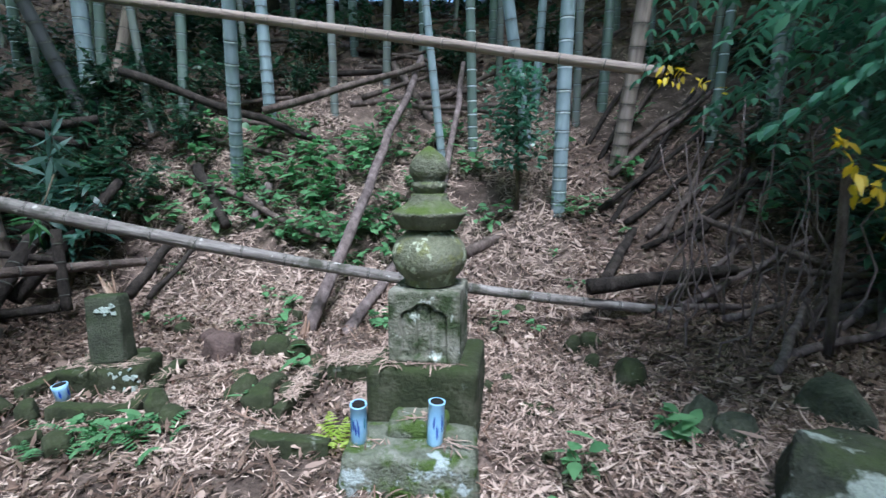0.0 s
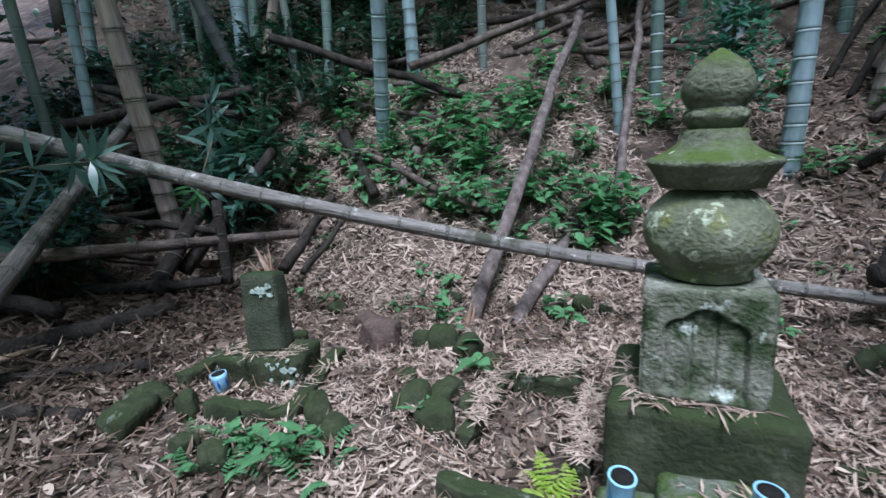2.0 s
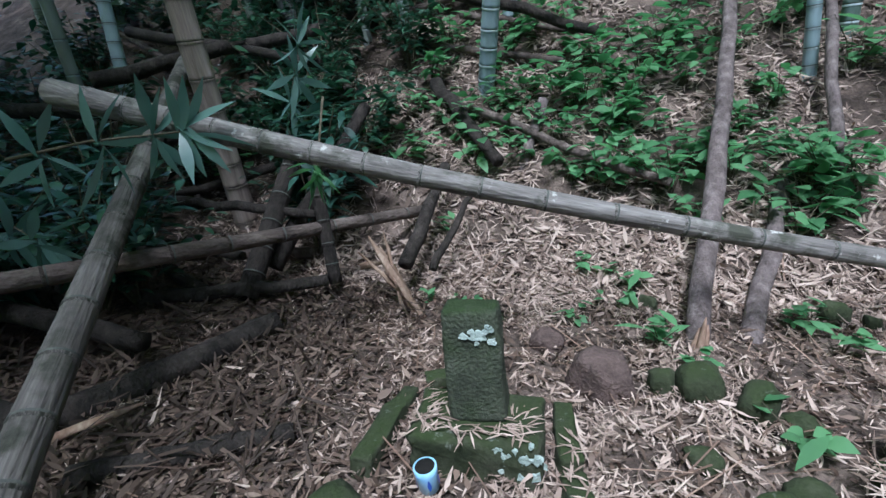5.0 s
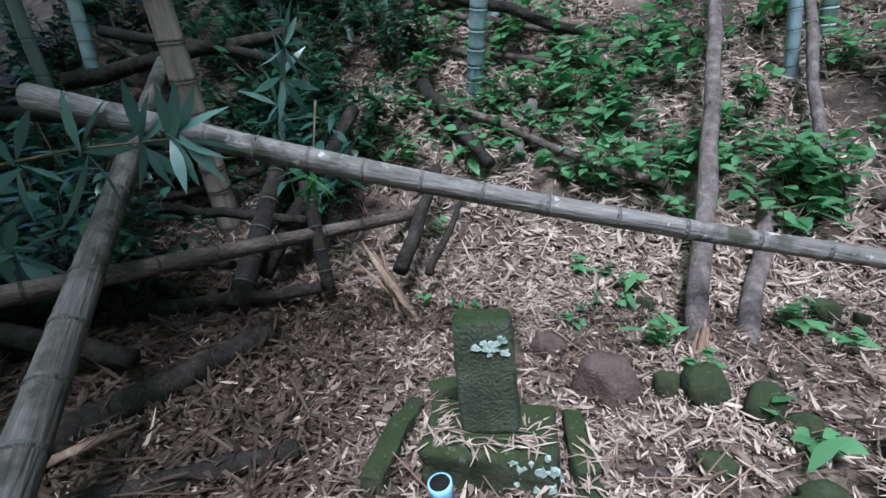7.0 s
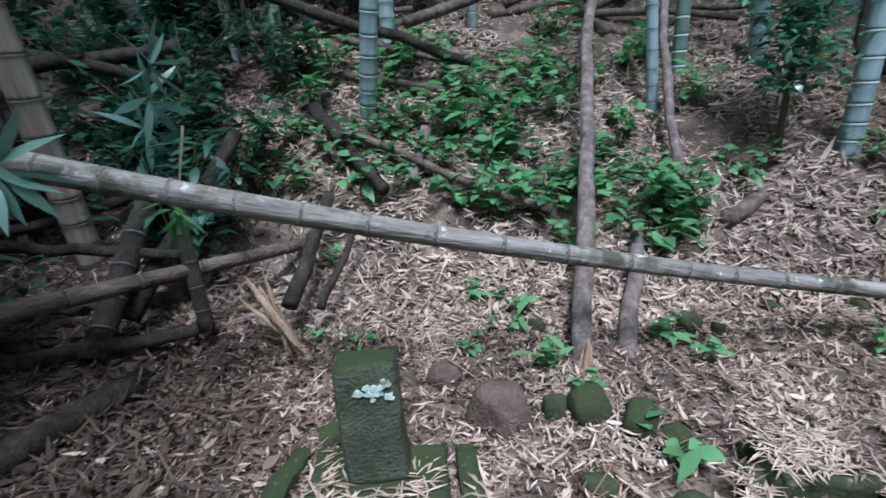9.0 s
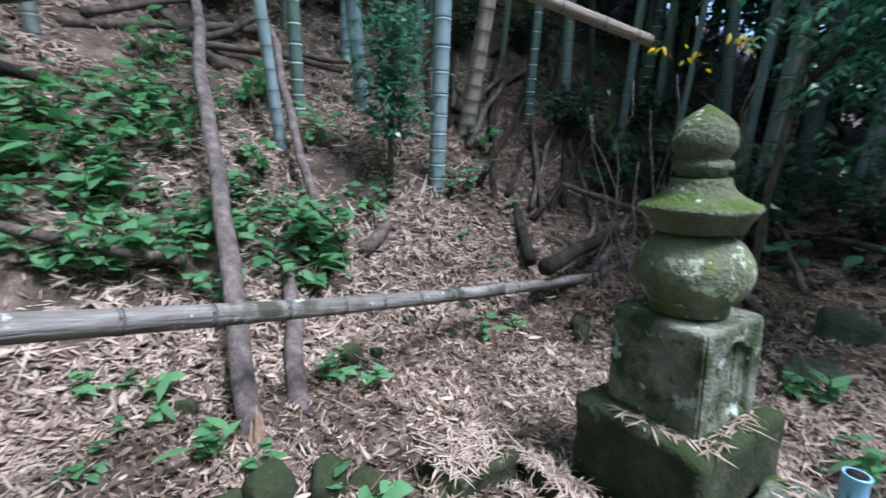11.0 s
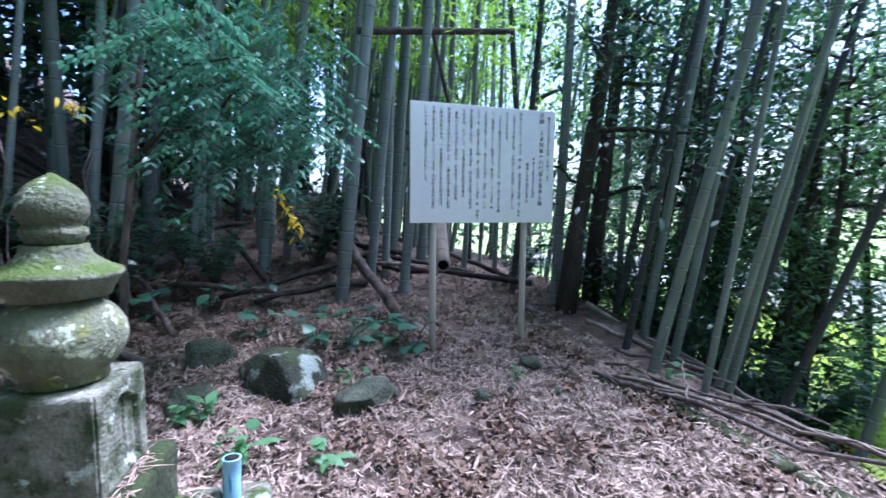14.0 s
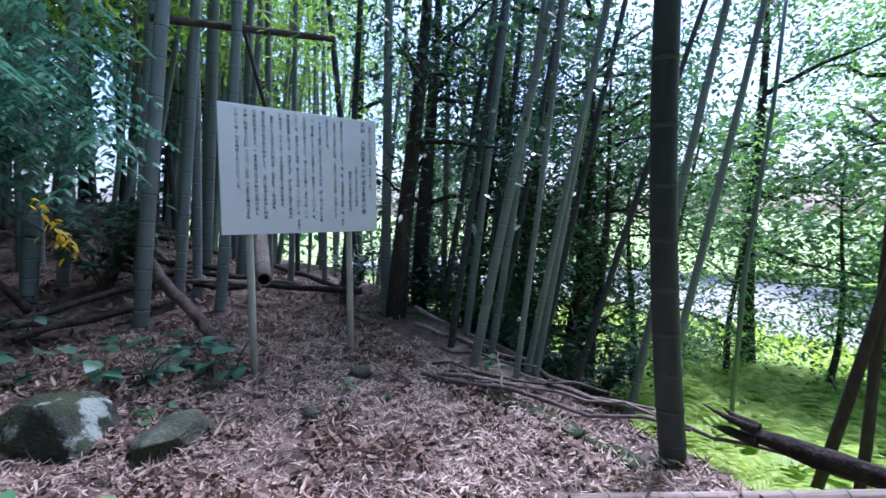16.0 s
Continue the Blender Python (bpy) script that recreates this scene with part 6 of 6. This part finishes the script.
leaf_spray("hanging_branch", "branch of long blue-green leaves lying over the crossed bamboo", [(-4.35, 2.95, 1.14), (-3.95, 3.04, 1.20), (-3.52, 3.14, 1.22)], [(1.0, 9, 0.55, 0.1), (0.82, 8, 0.3, 0.1), (0.55, 5, 0.3, 0.0), (0.2, 6, 0.1, 0.2)], 0.24, LEAF_SPRAY, 431)
leaf_spray("drooping_branch", "drooping whorl of broad green leaves below the fallen bamboo", [(-3.28, 3.95, 1.35), (-3.22, 3.75, 1.12), (-3.19, 3.62, 0.98)], [(1.0, 9, 0.5, 0.45), (0.95, 5, 0.2, 0.6)], 0.19, LEAF_MID, 432)
leaf_spray("hanging_branch", "branch of dark long leaves behind the fallen bamboo", [(-4.2, 4.9, 1.0), (-4.0, 4.75, 1.4), (-3.8, 4.6, 1.72)], [(1.0, 9, 0.4, 0.2), (0.75, 8, 0.2, 0.3), (0.5, 7, 0.2, 0.3), (0.25, 7, 0.2, 0.3)], 0.26, LEAF_SPRAY, 433)
leaf_spray("hanging_branch", "branch of long leaves reaching in from the western thicket", [(-5.1, 3.0, 0.8), (-4.75, 3.05, 0.85), (-4.4, 3.0, 0.75)], [(1.0, 9, 0.4, 0.2), (0.7, 8, 0.2, 0.2), (0.4, 7, 0.2, 0.3)], 0.24, LEAF_SPRAY, 434)
x, y = [-0.55, -0.57, -0.53, -0.56, -0.6, -0.5, -0.55, -0.58, -0.52, -0.57], [2.24, 2.22, 2.2, 2.26, 2.22, 2.25, 2.19, 2.2, 2.23, 2.24]
fern_stuff("fern", "small bright green fern beside the offering step", x, y, 0.14, LEAF_FRESH, 8)
x, y = scatter(34, -2.15, -1.45, 2.05, 2.45)
fern_stuff("feathery_weeds", "feathery green weeds in front of the small grave", x, y, 0.12, LEAF_MID, 9)

# ---- the young tree on the slope and the tree that overhangs the rocks ----
shrub = thing("young_evergreen", "young evergreen with glossy leaves on a thin stem", "tree", tuple(at(0.88, 5.8, 0)))
part("stem", tube("stem", [(0, 0, -0.1), (0.01, 0, 0.4), (-0.02, -0.1, 0.9), (-0.08, -0.25, 1.5)], [0.03, 0.028, 0.022, 0.01], STEM, 8, 0.04), shrub, "thin pale stem")
rr = np.random.default_rng(55)
N_YOUNG = 900
P = np.stack([rr.normal(-0.05, 0.15, N_YOUNG), rr.normal(-0.15, 0.15, N_YOUNG), rr.uniform(0.5, 1.65, N_YOUNG)], 1)
D = rand_dirs(N_YOUNG, 0.0, 0.8, rr)
V, F = blades(P, D, ups_for(D, rr), 0.10 * rr.lognormal(0, 0.2, N_YOUNG), 0.045, (0.15, 1.0, 0.8, 0.05), 0.2)
part("foliage", mesh_of("foliage", V, F, LEAF_TEAL), shrub, "glossy dark green leaves")


def pinnate(centres, n, skin, seed, leaflet=0.085):
    """Feathered leaves: drooping ribs with paired leaflets."""
    r = np.random.default_rng(seed)
    P, D, U, L = [], [], [], []
    for k in range(n):
        c = np.array(centres[k % len(centres)]) + r.normal(0, 0.17, 3)
        w = r.uniform(0, 6.28)
        d = np.array([math.cos(w), math.sin(w), -0.35])
        d /= np.linalg.norm(d)
        s = np.cross(d, (0, 0, 1))
        s /= np.linalg.norm(s)
        ln = 0.34 * r.uniform(0.8, 1.25)
        for i in range(6):
            f = 0.25 + 0.75 * i / 5
            p = c + d * ln * f + np.array([0, 0, -0.25 * ln * f * f])
            for sg in (-1, 1):
                q = s * sg + d * 0.5 + np.array([0, 0, -0.3])
                P.append(p)
                D.append(q / np.linalg.norm(q))
                L.append(leaflet * r.uniform(0.8, 1.2))
        P.append(p)
        D.append(d)
        L.append(leaflet)
    P, D, L = np.array(P), np.array(D), np.array(L)
    V, F = blades(P, D, ups_for(D, r, 0.2), L, L * 0.36, (0.25, 1.0, 0.8, 0.05), 0.2)
    return mesh_of("foliage", V, F, skin)


over = thing("overhanging_tree", "young wax tree whose feathered leaves overhang the rocks, some yellow", "tree", tuple(at(2.55, 3.0, 0)))
o = Vector(at(2.55, 3.0, 0))
part("trunk", tube("trunk", [(0, 0, -0.2), (-0.05, -0.05, 0.8), (-0.2, -0.2, 1.7), (-0.4, -0.35, 2.6), (-0.5, -0.4, 3.4)], [0.032, 0.03, 0.026, 0.02, 0.012], STICK, 9, 0.04), over, "dark slim trunk")
for k, (ex, ey, ez) in enumerate(((1.6, 2.2, 1.85), (1.75, 1.75, 1.75), (1.65, 1.95, 2.4), (2.2, 1.4, 2.1), (1.6, 2.6, 2.3))):
    a, b = Vector((-0.2, -0.2, 1.6 + 0.2 * k)), Vector((ex, ey, ez)) - o
    part("limb", tube("limb", [a, a.lerp(b, 0.5) + Vector((0, 0, 0.15)), b], [0.02, 0.014, 0.006], BARK, 7, 0.03, True, k), over)
cents = [(1.7, 2.1, 1.85), (1.8, 1.9, 1.8), (1.75, 1.65, 1.85), (1.75, 1.5, 1.95), (2.4, 1.7, 3.0), (2.7, 2.3, 3.1), (2.2, 2.5, 3.2), (2.9, 1.6, 2.8), (2.6, 2.8, 2.7), (1.6, 2.1, 2.2), (1.8, 1.9, 2.35), (1.95, 1.6, 2.3), (1.75, 2.3, 2.5), (2.1, 2.0, 2.1), (1.9, 2.3, 1.8), (2.2, 1.6, 2.5), (2.1, 2.5, 2.2), (2.3, 2.2, 2.6), (1.5, 2.4, 2.5)]
fol = part("foliage", pinnate([tuple(Vector(c) - o) for c in cents], 400, LEAF_TEAL, 61, 0.078), over, "blue-green feathered leaves")


def drooping(spots, seed, size):
    """Single leaves hanging along short twigs: spots are (start, end, number)."""
    r = np.random.default_rng(seed)
    P, D = [], []
    for s, e, n in spots:
        for k in range(n):
            P.append(np.array(s) + (np.array(e) - np.array(s)) * r.uniform(0, 1) + r.normal(0, 0.025, 3))
            w = r.uniform(0, 6.28)
            D.append((math.cos(w) * 0.7, math.sin(w) * 0.7, r.normal(-0.5, 0.35)))
    P, D = np.array(P) - np.array(tuple(o)), np.array(D)
    D /= np.linalg.norm(D, axis=1, keepdims=True)
    V, F = blades(P, D, ups_for(D, r, 0.4), size * r.lognormal(0, 0.2, len(P)), size * 0.42, (0.2, 1.0, 0.8, 0.05), 0.2)
    return mesh_of("yellow_leaf", V, F, LEAF_YELLOW)


tagged(part("yellow_leaf", drooping([((1.40, 1.74, 1.46), (1.50, 1.62, 1.22), 26), ((1.5, 1.62, 1.26), (1.54, 1.58, 1.16), 12), ((1.55, 3.45, 2.0), (1.9, 3.2, 1.92), 16), ((1.3, 2.9, 1.95), (1.42, 2.8, 1.9), 10)], 62, 0.062), over, "yellow autumn leaves"), kind="stuff")
